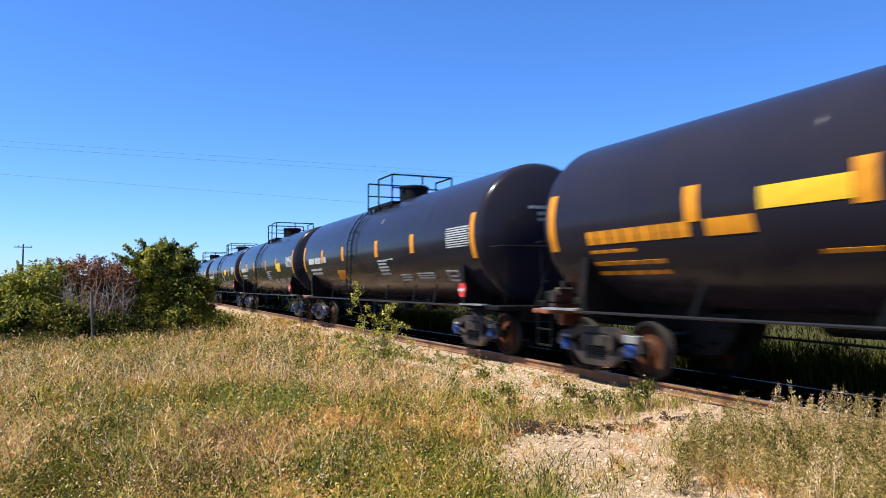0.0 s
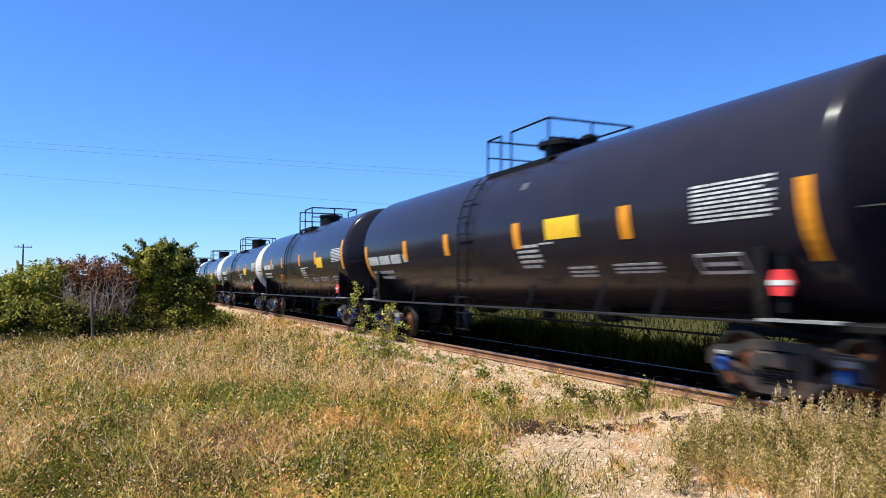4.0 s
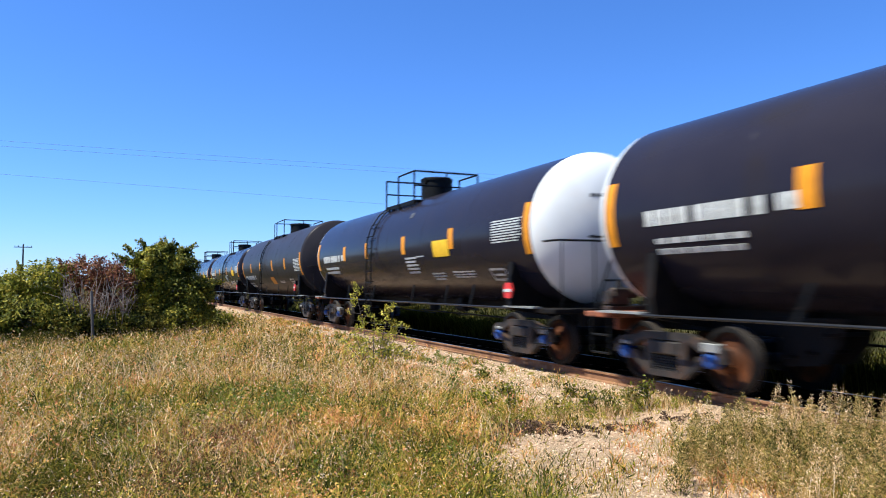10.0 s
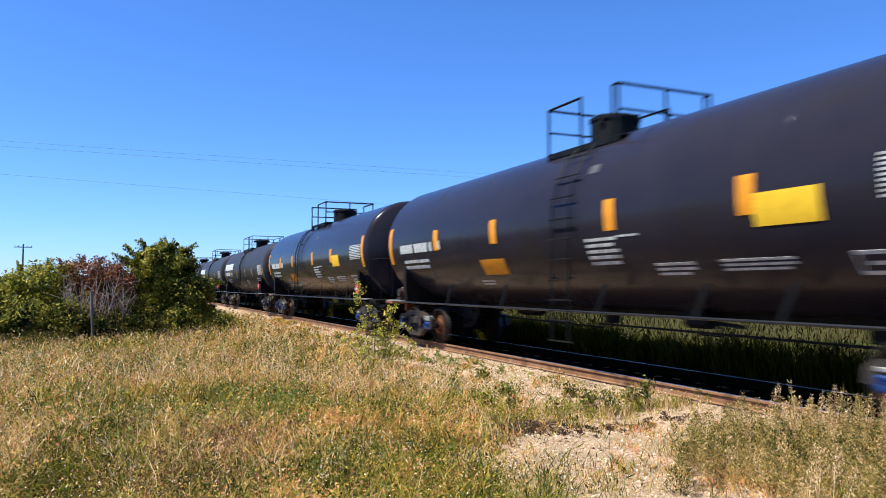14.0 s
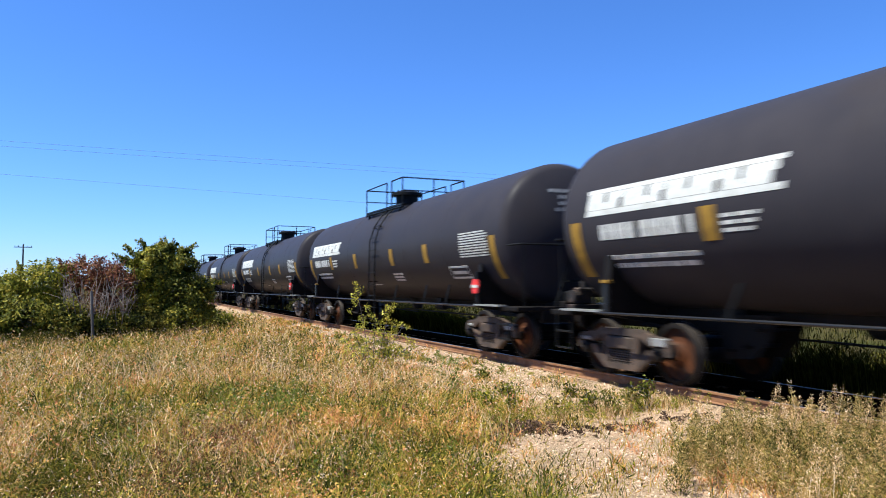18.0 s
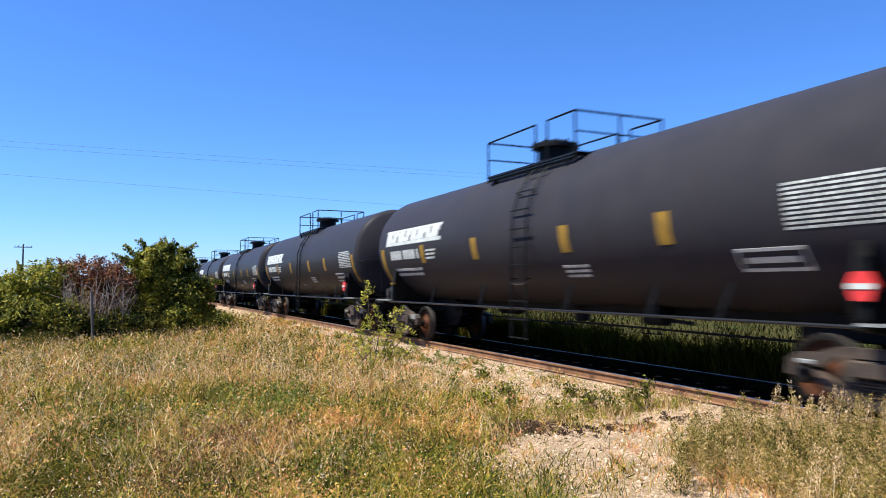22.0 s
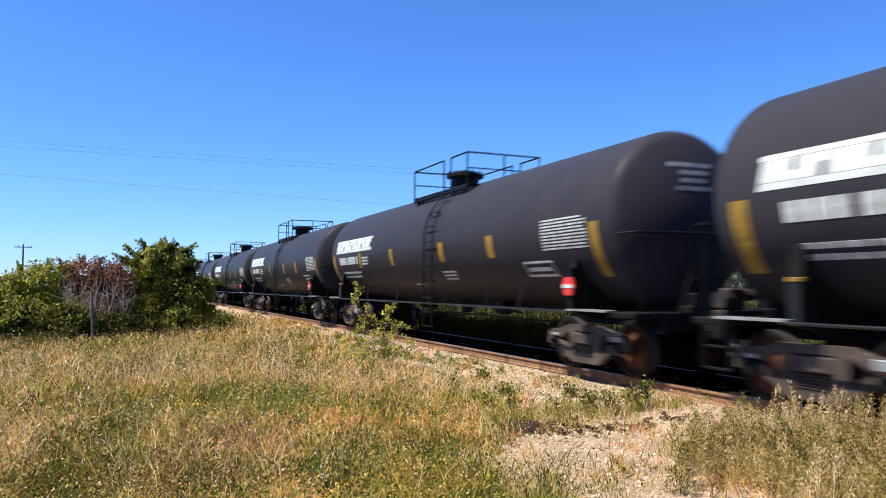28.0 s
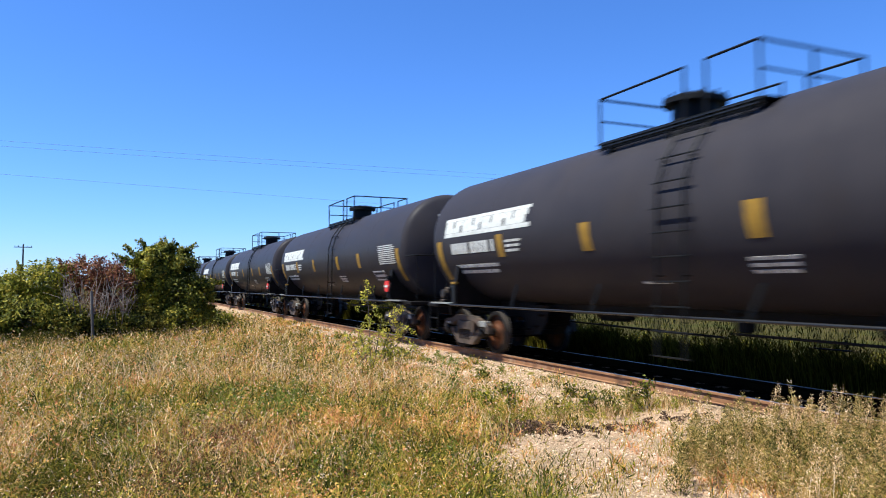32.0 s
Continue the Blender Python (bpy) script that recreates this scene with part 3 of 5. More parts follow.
def platform(car, x0, x1, gap0, gap1, top, thick, mat, pipe_r, deck=3.86, edge_bars=False, mid=True):
    w = 0.98
    bm = bmesh.new()
    for sy in (-1, 1):
        box(bm, x0, x1, sy * w - (0.03 if sy > 0 else 0.0), sy * w + (0.0 if sy > 0 else 0.03), deck - thick, deck)
        grate = bmesh.new()
        n = 5
        for k in range(n):
            y = sy * (0.62 + 0.36 * k / n)
            box(grate, x0, x1, y - 0.012, y + 0.012, deck - 0.035, deck - 0.005)
        for k in range(14):
            x = x0 + (x1 - x0) * (k + 0.5) / 14
            box(grate, x - 0.012, x + 0.012, min(sy * 0.6, sy * 0.97), max(sy * 0.6, sy * 0.97), deck - 0.04, deck - 0.012)
            if edge_bars:
                box(grate, x - 0.09, x + 0.09, sy * w - 0.045 if sy < 0 else sy * w + 0.002, sy * w - 0.002 if sy < 0 else sy * w + 0.045, deck - 0.05, deck - 0.03)
                box(grate, x - 0.09, x + 0.09, sy * w - 0.045 if sy < 0 else sy * w + 0.002, sy * w - 0.002 if sy < 0 else sy * w + 0.045, deck - 0.10, deck - 0.08)
        part("grating", grate, PIPE if edge_bars else mat, car, "pale slotted grating" if edge_bars else "")
        for x in (x0 + 0.25, (x0 + x1) / 2, x1 - 0.25):
            box(bm, x - 0.03, x + 0.03, min(sy * 0.94, sy * 1.0), max(sy * 0.94, sy * 1.0), 3.62, deck - 0.03)
    for x in (x0 + 0.05, x1 - 0.05):
        box(bm, x - 0.15, x + 0.15, -0.98, 0.98, deck - 0.035, deck - 0.01)
        for y in (-0.5, 0.5):
            box(bm, x - 0.03, x + 0.03, y - 0.03, y + 0.03, 3.95 - 0.1 - 0.12, deck - 0.02)
    part("platform", bm, mat, car, "open grating walkway over the tank")
    runs = [[(x0, -w), (gap0, -w)] if gap0 > x0 + 0.05 else None, [(gap1, -w), (x1, -w), (x1, w), (gap1, w)], [(gap0, w), (x0, w), (x0, -w)]]
    for run in runs:
        if run:
            part("handrail", rods([(x, y, top) for x, y in run], pipe_r), mat, car, "bent-pipe guard rail")
            if mid and run is not runs[0]:
                for (a, b), (c, d) in zip(run, run[1:]):
                    if abs(a - c) < 0.01:
                        part("mid_rail", rods([(a, b, (top + deck) / 2 + 0.0), (c, d, (top + deck) / 2 + 0.0)], pipe_r * 0.8), mat, car)
    posts = {(x0, -w), (gap0, -w), (gap1, -w), (x1, -w), (x1, w), (gap1, w), (gap0, w), (x0, w), (x1, 0.0)}
    for x, y in sorted(posts):
        part("rail_post", rods([(x, y, 3.72 if abs(y) > 0.5 else 3.8), (x, y, top)], pipe_r), mat, car)


def dome_box(car, x, mat, r=0.45, rise=0.14):
    bm = lathe([(3.70, r), (4.36, r), (4.36, r + 0.025), (4.41, r + 0.025), (4.45, r - 0.04), (4.47, 0.0)], 28, "Z")
    d = part("valve_housing", bm, mat, car, "black drum-shaped valve housing", True)
    d.location = (x, 0, rise)
    for k in range(4):
        a = k * 1.57 + 0.4
        bm = bmesh.new()
        box(bm, -0.04, 0.04, r - 0.01, r + 0.05, 4.25, 4.44, 0.01)
        c = part("hinge_clamp", bm, mat, d)
        c.rotation_euler = (0, 0, a)


def dome_round(car, x, mat, valve=True, rise=0.0):
    bm = lathe([(3.75, 0.40), (4.06, 0.36), (4.28, 0.36), (4.28, 0.5), (4.36, 0.5), (4.38, 0.44), (4.44, 0.30), (4.45, 0.0)], 28, "Z")
    d = part("manway", bm, mat, car, "round bolted manway nozzle", True)
    d.location = (x, 0, rise)
    for k in range(12):
        a = k * math.pi / 6
        bm = bmesh.new()
        rod(bm, (0.46 * math.cos(a), 0.46 * math.sin(a), 4.25), (0.46 * math.cos(a), 0.46 * math.sin(a), 4.43), 0.02, 6)
        part("bolt", bm, mat, d)
    if not valve:
        return
    bm = lathe([(3.95, 0.13), (4.3, 0.13), (4.3, 0.18), (4.36, 0.18), (4.4, 0.1), (4.41, 0.0)], 14, "Z")
    v = part("safety_valve", bm, mat, car, "", True)
    v.location = (x + 0.85, 0.1, rise)


def red_sign(car, x, z):
    """A six-sided warning board on a hanger below the shell, with a white strip across it."""
    out = [(x - 0.16, z), (x - 0.09, z + 0.15), (x + 0.09, z + 0.15), (x + 0.16, z), (x + 0.09, z - 0.15), (x - 0.09, z - 0.15)]
    s = part("placard", prism(out, -1.54, -1.50), RED, car, "red and white warning placard")
    bm = bmesh.new()
    box(bm, x - 0.14, x + 0.14, -1.548, -1.541, z - 0.03, z + 0.03)
    part("white_strip", bm, LETTER, s)
    bm = bmesh.new()
    box(bm, x - 0.05, x + 0.05, -1.50, -1.40, z + 0.1, z + 0.3)
    box(bm, x - 0.05, x + 0.05, -1.50, -1.47, z - 0.34, z + 0.1)
    part("placard_bracket", bm, BLACKIRON, car)


def frame_lines(car, x0, x1, z0, z1):
    """An outlined data panel."""
    bm = bmesh.new()
    t = 0.025
    decal(bm, x0, x1, z1 - t * 1.6, z1, 0.005, 0, 1)
    decal(bm, x0, x1, z0, z0 + t * 1.6, 0.005, 0, 1)
    decal(bm, x0, x0 + t, z0, z1, 0.0045, 0, 2)
    decal(bm, x1 - t, x1, z0, z1, 0.0045, 0, 2)
    decal(bm, x0 + 0.12, x1 - 0.12, z0 + 0.1, z1 - 0.11, 0.0042, 0, 2)
    part("data_panel", bm, LETTER, car, "white outlined data panel")


def text_block(car, x0, x1, z0, z1, n, rng):
    for k in range(n):
        a = z0 + (z1 - z0) * k / n
        b = a + (z1 - z0) / n * 0.52
        cut = 0 if k % 3 else rng.uniform(0, (x1 - x0) * 0.12)
        part("lettering", words(x0, x1 - cut, a, b, rng, 0.045, 0.10, 0.34), LETTER, car)["kind"] = "stuff"


def head_marks(car, mat, top=3.12, lines=3):
    for k, (y0, y1) in enumerate(((-0.5, 0.4), (-0.3, 0.3), (-0.3, 0.22), (-0.4, 0.3))[:lines]):
        bm = bmesh.new()
        z = top - k * 0.13
        n = 6
        for i in range(n):
            ya, yb = y0 + (y1 - y0) * i / n, y0 + (y1 - y0) * (i + 1) / n - 0.02
            vs = []
            for y, zz in ((ya, z), (yb, z), (yb, z + 0.07), (ya, z + 0.07)):
                vs.append(bm.verts.new((HALF + 0.006 + dish(math.hypot(y, zz - ZC)), y, zz)))
            bm.faces.new(vs)
        part("head_lettering", bm, mat, car)


def stripes(car, rows, mat, label):
    for x0, x1, z0, z1 in rows:
        part("reflective_stripe", band(bmesh.new(), x0, x1, z0, z1), mat, car, label)


def car_striped(style, seed):
    """The glossy black kind with orange stripes. Styles: plain, white_heads, round_dome, grey, lettered."""
    rng = random.Random(seed)
    label = {"plain": "glossy black railway tank car with orange stripes",
             "white_heads": "black railway tank car with white dished ends",
             "round_dome": "black railway tank car with a round manway",
             "grey": "charcoal grey railway tank car with orange stripes",
             "bare": "glossy black railway tank car with white lettering",
             "gapped": "glossy black railway tank car with a split walkway",
             "lettered": "black railway tank car with large orange lettering"}[style]
    sizes = {"grey": (1.605, 2.655, 7.93, 0.16), "white_heads": (1.47, 2.57, 7.95, 0.0, 0.62), "lettered": (1.47, 2.57, 7.95, 0.0, 0.62)}
    shell_size(*sizes.get(style, (1.555, 2.605, 7.90, 0.22)))
    car = empty("tank_car", label, "tank car", "tank cars of the train")
    paint = SATIN if style == "grey" else GLOSS
    shell(car, paint, WHITE if style == "white_heads" else paint, "white painted dished end" if style == "white_heads" else "")
    beam = ORANGEBEAM if style in ("white_heads", "plain", "bare", "gapped", "lettered") else STEEL
    underframe(car, beam, TRUCK, BLUE if style != "grey" else STEEL, style == "grey")
    back = {"plain": -1.12, "bare": -1.12, "gapped": -0.5, "white_heads": -1.38, "round_dome": -0.79, "grey": -0.98, "lettered": -1.2}[style]
    if style == "gapped":
        platform(car, back, back + 2.1, back + 1.05, back + 1.95, 4.78, 0.1, BLACKIRON, 0.024, 3.94)
        dome_box(car, back + 0.72, BLACKIRON)
        ladder(car, back + 1.1, back + 1.6, 0.55, BLACKIRON)
    elif style in ("plain", "bare", "white_heads", "lettered"):
        tall = 0.0 if style == "white_heads" else 0.16
        platform(car, back, back + 2.3, back, back + 1.05, 4.66 + tall, 0.1, BLACKIRON, 0.026, 3.86 + tall)
        dome_box(car, back + 1.6, BLACKIRON)
        ladder(car, back - 0.2, back + 0.26, 0.55, BLACKIRON)
    elif style == "grey":
        platform(car, back, back + 2.5, back, back + 0.6, 4.79, 0.08, BLACKIRON, 0.022, 4.06, mid=False)
        dome_box(car, back + 1.73, BLACKIRON, 0.49, 0.22)
        ladder(car, back - 0.15, back + 0.3, 0.55, BLACKIRON)
    else:
        platform(car, back, back + 2.5, back + 0.6, back + 1.05, 4.66, 0.1, BLACKIRON, 0.022, 3.92)
        dome_round(car, back + 1.45, BLACKIRON, True, 0.06)
        ladder(car, back - 0.15, back + 0.3, 0.55, BLACKIRON)
    low, high = {"grey": (1.94, 2.87), "round_dome": (1.74, 2.66)}.get(style, (2.06, 3.03))
    for x in (HALF - 0.24, 0.04 - HALF):
        part("end_stripe", band(bmesh.new(), x, x + 0.2, low, high), STRIPE, car, "orange end stripe")
    places = {"plain": (3.92, 1.15, -2.5, -5.05), "bare": (4.12, 1.25, -2.3, -5.0), "gapped": (4.6, 1.95, -1.85, -4.75), "white_heads": (4.27, 1.2, -2.0, -4.42), "round_dome": (4.53, 1.3, -1.95, -4.6),
              "grey": (4.5, 1.45, -1.95, -4.9), "lettered": (3.9, 1.1, -2.08, -4.55)}[style]
    low, high = {"grey": (2.24, 2.73), "round_dome": (2.16, 2.65)}.get(style, (2.31, 2.79))
    stripes(car, [(x, x + 0.25, low, high) for x in places], STRIPE, "orange reflective stripe")
    letters, sign, panel, number = (6.42, 7.6, 2.33, 2.80), (7.22, 1.38), (5.95, 6.6, 1.58, 1.83), (-7.0, -4.4, 2.31, 2.53)
    if style == "grey":
        letters, sign, panel, number = (6.5, 7.62, 2.12, 2.66), (6.57, 1.41), (4.75, 5.5, 1.54, 1.80), (-7.2, -3.8, 1.84, 2.06)
    elif style == "round_dome":
        letters, sign, panel, number = (6.05, 7.35, 2.27, 2.78), (7.4, 1.5), (5.9, 6.7, 1.62, 1.88), (-7.6, -4.4, 2.08, 2.32)
    if style == "lettered":
        part("yellow_panel", band(bmesh.new(), -3.3, -2.1, 2.37, 2.64), YELLOW, car, "yellow painted panel")
        for z0, z1, a, b in ((2.12, 2.33, -6.81, -4.5), (1.98, 2.03, -6.8, -5.7), (1.79, 1.85, -6.8, -5.1), (1.64, 1.70, -6.8, -5.15)):
            part("lettering", words(a, b, z0, z1, rng, 0.05, 0.16, 0.4), STRIPE, car, "orange lettering")["kind"] = "stuff"
        part("orange_panel", band(bmesh.new(), -4.2, -3.42, 2.11, 2.33), STRIPE, car, "orange painted panel")
        part("lettering", words(-2.6, 0.6, 1.82, 1.87, rng, 0.08), STRIPE, car, "orange lettering")
    else:
        part("number_line", words(number[0], number[1] - 0.5, number[2], number[3], rng, 0.045, 0.15, 0.21), LETTER, car, "line of white lettering")["kind"] = "stuff"
        part("number_line", words(number[1] - 0.3, number[1], number[2] + 0.02, number[3], rng, 0.03, 0.1, 0.14), LETTER, car)
        text_block(car, number[0] + 0.15, number[0] + 1.8, number[2] - 0.4, number[2] - 0.11, 2, rng)
        if style in ("plain", "bare"):
            yellow = (4.18, 5.07)
        elif style == "gapped":
            yellow = (4.82, 5.72)
        elif style == "white_heads":
            yellow = (3.33, 4.24)
        else:
            yellow = (2.45, 3.45)
        if style not in ("grey", "bare"):
            part("yellow_panel", band(bmesh.new(), *yellow, 2.16, 2.55) if style != "round_dome" else band(bmesh.new(), *yellow, 2.27, 2.63), YELLOW, car, "yellow warning panel")
        if style != "grey":
            text_block(car, 1.38, 2.15, 1.80, 2.26, 5, rng)
            text_block(car, 2.2, 2.7, 2.2, 2.26, 1, rng)
            text_block(car, 4.1, 5.2, 1.66, 1.83, 3, rng)
            text_block(car, 2.85, 3.6, 1.62, 1.82, 3, rng)
        else:
            text_block(car, 2.3, 3.4, 1.63, 1.75, 2, rng)
        if style in ("plain", "bare", "gapped"):
            low = -2.5 if style == "gapped" else -3.2
            part("orange_panel", decal(bmesh.new(), low, low + 1.0, 1.70, 2.01, 0.006), STRIPE, car, "orange warning panel")
            text_block(car, -2.9, -2.4, 1.50, 1.62, 2, rng)
        elif style == "grey":
            part("orange_panel", decal(bmesh.new(), 0.35, 1.3, 1.58, 1.91, 0.006), STRIPE, car, "orange warning panel")
    text_block(car, *letters, 9, rng)
    frame_lines(car, *panel)
    red_sign(car, *sign)
    head_marks(car, FAINT if style == "white_heads" else HEADMARK, 2.92 if style == "grey" else 3.1)
    if style != "grey":
        part("lettering", decal(bmesh.new(), 1.35, 1.6, 3.28, 3.42, 0.005), FAINT, car, "faint grey mark")
    return car


def car_charcoal(seed, shift=0.0):
    """The matte charcoal kind with a wide white mark, faded stripes and an open walkway."""
    rng = random.Random(seed)
    shell_size(1.46, 2.56, 8.0, 0.26)
    car = empty("tank_car", "matte charcoal railway tank car with faded yellow stripes", "tank car", "tank cars of the train")
    shell(car, MATTE, MATTE, "")
    underframe(car, STEEL, DUSTY, STEEL, False)
    for sy in (-1, 1):
        bm = bmesh.new()
        box(bm, -7.02, -6.89, sy * 1.43 - 0.03, sy * 1.43 + 0.03, 1.06, 1.50, 0.008)
        post = part("bolster_post", bm, PIPE, car, "grey steel bolster post")
        bm = bmesh.new()
        box(bm, -7.04, -6.87, sy * 1.42 - 0.05, sy * 1.42 + 0.05, 1.505, 1.56, 0.008)
        part("pad", bm, OCHRE, post, "yellowed top pad")
    platform(car, shift - 2.02, shift + 1.33, shift - 0.02, shift + 0.4, 4.61, 0.13, BLACKIRON, 0.02, 3.87, edge_bars=True)
    dome_round(car, shift - 0.85, BLACKIRON, False, 0.07)
    ladder(car, shift + 0.0, shift + 0.53, 0.5, BLACKIRON)
    part("end_stripe", band(bmesh.new(), 7.60, 7.84, 1.62, 2.50), OCHRE, car, "faded yellow end stripe")
    part("end_stripe", band(bmesh.new(), -7.86, -7.6, 1.62, 2.50), OCHRE, car, "faded yellow end stripe")
    stripes(car, [(3.97, 4.25, 2.04, 2.50), (1.48, 1.76, 2.04, 2.50), (-1.98, -1.72, 2.04, 2.50), (-4.9, -4.65, 2.05, 2.5)], OCHRE, "faded yellow reflective stripe")
    # the wide mark: a white band cut by short dark slots from above and below
    bm = bmesh.new()
    decal(bm, -7.42, -3.58, 2.57, 2.655, 0.005, 0.012, 2)
    decal(bm, -7.408, -3.568, 2.925, 2.99, 0.005, 0.008, 2)
    x = -7.40
    for k, w in enumerate((0.42, 0.30, 0.50, 0.26, 0.40, 0.46, 0.28, 0.44)):
        decal(bm, x, x + w, 2.66, 2.92, 0.005, 0.03, 2)
        gap = (0.07, 0.10)[k % 2]
        decal(bm, x + w, x + w + gap, *((2.66, 2.77), (2.81, 2.92))[k % 2], 0.005, 0.0, 1)
        x += w + gap
    part("wide_mark", bm, LETTER, car, "wide white block mark")
    part("number_line", words(-7.08, -5.05, 2.18, 2.42, rng, 0.045, 0.15, 0.21), LETTER, car, "line of white lettering")["kind"] = "stuff"
    text_block(car, -7.0, -5.05, 1.75, 2.0, 2, rng)
    text_block(car, -4.55, -3.95, 2.14, 2.42, 3, rng)
    text_block(car, 6.15, 7.5, 2.10, 2.66, 10, rng)
    text_block(car, 1.35, 2.1, 1.62, 1.86, 3, rng)
    text_block(car, -0.9, -0.3, 1.5, 1.56, 1, rng)
    frame_lines(car, 5.28, 6.28, 1.64, 1.92)
    red_sign(car, 7.12, 1.46)
    head_marks(car, HEADMARK, 3.36, 4)
    return car


# ---- the land: rail head at z = 0, track along x ----
def gz(x, y):
    """Height of the ground."""
    a = np.abs(y)
    z = np.interp(y, [-60, -14, -6, -2.6, -1.7, 1.7, 2.8, 5.5, 9, 14, 60], [-0.35, -0.28, -0.27, -0.28, -0.197, -0.197, -0.34, -0.52, -0.5, -0.42, -0.4])
    bumps = 0.022 * np.sin(x * 1.3 + 0.7 * y) * np.sin(y * 1.7 - 0.4 * x) + 0.03 * np.sin(x * 0.31 + 1.1) * np.sin(y * 0.43)
    return z + bumps * np.clip((a - 1.7) / 1.5, 0, 1)


EDGE_X = [-200, -43, -23, -15.5, -12.5, -10.3, -8.2, -7.0, -6.3, -4.8, -3.5, 4]
EDGE_Y = [-1.9, -2.0, -2.75, -3.3, -3.5, -3.1, -3.9, -4.5, -4.9, -5.5, -5.9, -6.2]


def edge(x):
    """Where the gravel ends and the long grass begins."""
    return np.interp(x, EDGE_X, EDGE_Y) + 0.18 * np.sin(x * 2.1) + 0.1 * np.sin(x * 5.3 + 1)


def grid_sheet(name, xs, ys, mat, lift=0.0, keep=None):
    X, Y = np.meshgrid(xs, ys, indexing="ij")
    if keep is not None:
        Y = keep(X, Y)
    V = np.stack([X, Y, gz(X, Y) + lift], -1).reshape(-1, 3)
    n, m = len(xs), len(ys)
    i, j = np.meshgrid(np.arange(n - 1), np.arange(m - 1), indexing="ij")
    a = (i * m + j).ravel()
    T = np.concatenate([np.stack([a, a + m, a + m + 1], -1), np.stack([a, a + m + 1, a + 1], -1)])
    return new(name, sheet_mesh(name, V, T, mat))


far = 60 * 1.45 ** np.arange(1, 11)
xs = np.concatenate([-far[::-1], np.arange(-60, 12.01, 0.4), 12 + far])
ys = np.concatenate([-14 - far[::-1] * 0.8, np.arange(-14, 14.01, 0.3), 14 + far * 0.8])
tagged(grid_sheet("ground", xs, ys, SOIL), "dry prairie ground under long grass", "ground", kind="structure")

gx = np.concatenate([np.arange(-420, -60, 12), np.arange(-60, 8, 0.35), np.arange(8, 60, 6)])
gu = np.linspace(0, 1, 26)
tagged(grid_sheet("gravel_bed", gx, gu, GRAVEL, 0.028, lambda X, U: (edge(X) - 0.35) * (1 - U) + -0.70 * U),
       "pale crushed limestone gravel beside the track", "gravel", kind="structure")
# this sheet's dark colour paints the shade under the train
tagged(grid_sheet("track_bed", gx, np.linspace(-0.70, 2.3, 14), TRACKBED, 0.018), "ballast bed between the rails, train shade in its dark colour", "ballast", kind="structure")


def chips(name, x, y, size, mat, rng, label):
    """Loose angular stones, joined."""
    n = len(x)
    octa = np.array([(1, 0, 0), (-1, 0, 0), (0, 1, 0), (0, -1, 0), (0, 0, 1), (0, 0, -1)], float)
    tri = np.array([(0, 2, 4), (2, 1, 4), (1, 3, 4), (3, 0, 4), (2, 0, 5), (1, 2, 5), (3, 1, 5), (0, 3, 5)])
    a = rng.uniform(0, 6.28, n)
    V = octa[None] * (size[:, None, None] * rng.uniform(0.55, 1.25, (n, 6, 1))) * np.array([1, 0.8, 0.55])
    V = V + rng.normal(0, 0.12, V.shape) * size[:, None, None]
    c, s = np.cos(a)[:, None], np.sin(a)[:, None]
    V = np.stack([V[..., 0] * c - V[..., 1] * s, V[..., 0] * s + V[..., 1] * c, V[..., 2]], -1)
    V += np.stack([x, y, gz(x, y) + 0.018 + size * 0.3], -1)[:, None, :]
    T = tri[None] + 6 * np.arange(n)[:, None, None]
    return tagged(new(name, sheet_mesh(name, V.reshape(-1, 3), T.reshape(-1, 3), mat, False)), label, "gravel", kind="stuff")


g = np.random.default_rng(11)
n = 31000
cx = -3 - 27 * g.uniform(0, 1, n) ** 1.8
cu = g.uniform(0, 1, n)
cy = (edge(cx) - 0.2) * (1 - cu) - 0.85 * cu
chips("limestone_chips", cx, cy, (0.008 + 0.022 * g.uniform(0, 1, n) ** 2.2) * (1 + 0.02 * -cx), STONE, g, "scattered pale limestone chips")
# stones between the rails, coloured as dark as the shade there
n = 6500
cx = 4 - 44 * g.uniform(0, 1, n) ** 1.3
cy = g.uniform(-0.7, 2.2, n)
chips("track_ballast", cx, cy, g.uniform(0.016, 0.036, n), BALLAST, g, "ballast stones between the rails, shade put into their colour")

# ---- track ----
for side, nm in ((-1, "rail"), (1, "rail")):
    prof = [(-0.07, -0.172), (0.07, -0.172), (0.07, -0.16), (0.012, -0.14), (0.010, -0.045), (0.036, -0.035), (0.036, -0.006),
            (0.028, 0.0), (-0.028, 0.0), (-0.036, -0.006), (-0.036, -0.035), (-0.010, -0.045), (-0.012, -0.14), (-0.07, -0.16)]
    bm = bmesh.new()
    cuts = [-450, -200, -80, -40, -20, -10, 0, 10, 60]
    rings = [[bm.verts.new((x, side * 0.755 + u, w)) for u, w in prof] for x in cuts]
    for p, q in zip(rings, rings[1:]):
        for i in range(len(prof)):
            f = bm.faces.new((p[i], p[(i + 1) % len(prof)], q[(i + 1) % len(prof)], q[i]))
            f.material_index = 1 if i == 7 else 0
    bmesh.ops.recalc_face_normals(bm, faces=bm.faces)
    # only the far rail gets the colour with shade painted in
    r = link(nm, bm, RAIL if side < 0 else SHADERAIL)
    r.data.materials.append(RAILTOP)
    tagged(r, "rusty steel rail with a polished running head" if side < 0 else "rail with painted-in train shade and a polished running head", "rail", "rails of the track", "structure")
bm = bmesh.new()
box(bm, -0.11, 0.11, -1.28, 1.28, -0.34, -0.178, 0.012)
tie = link("railway_tie", bm, TIE)
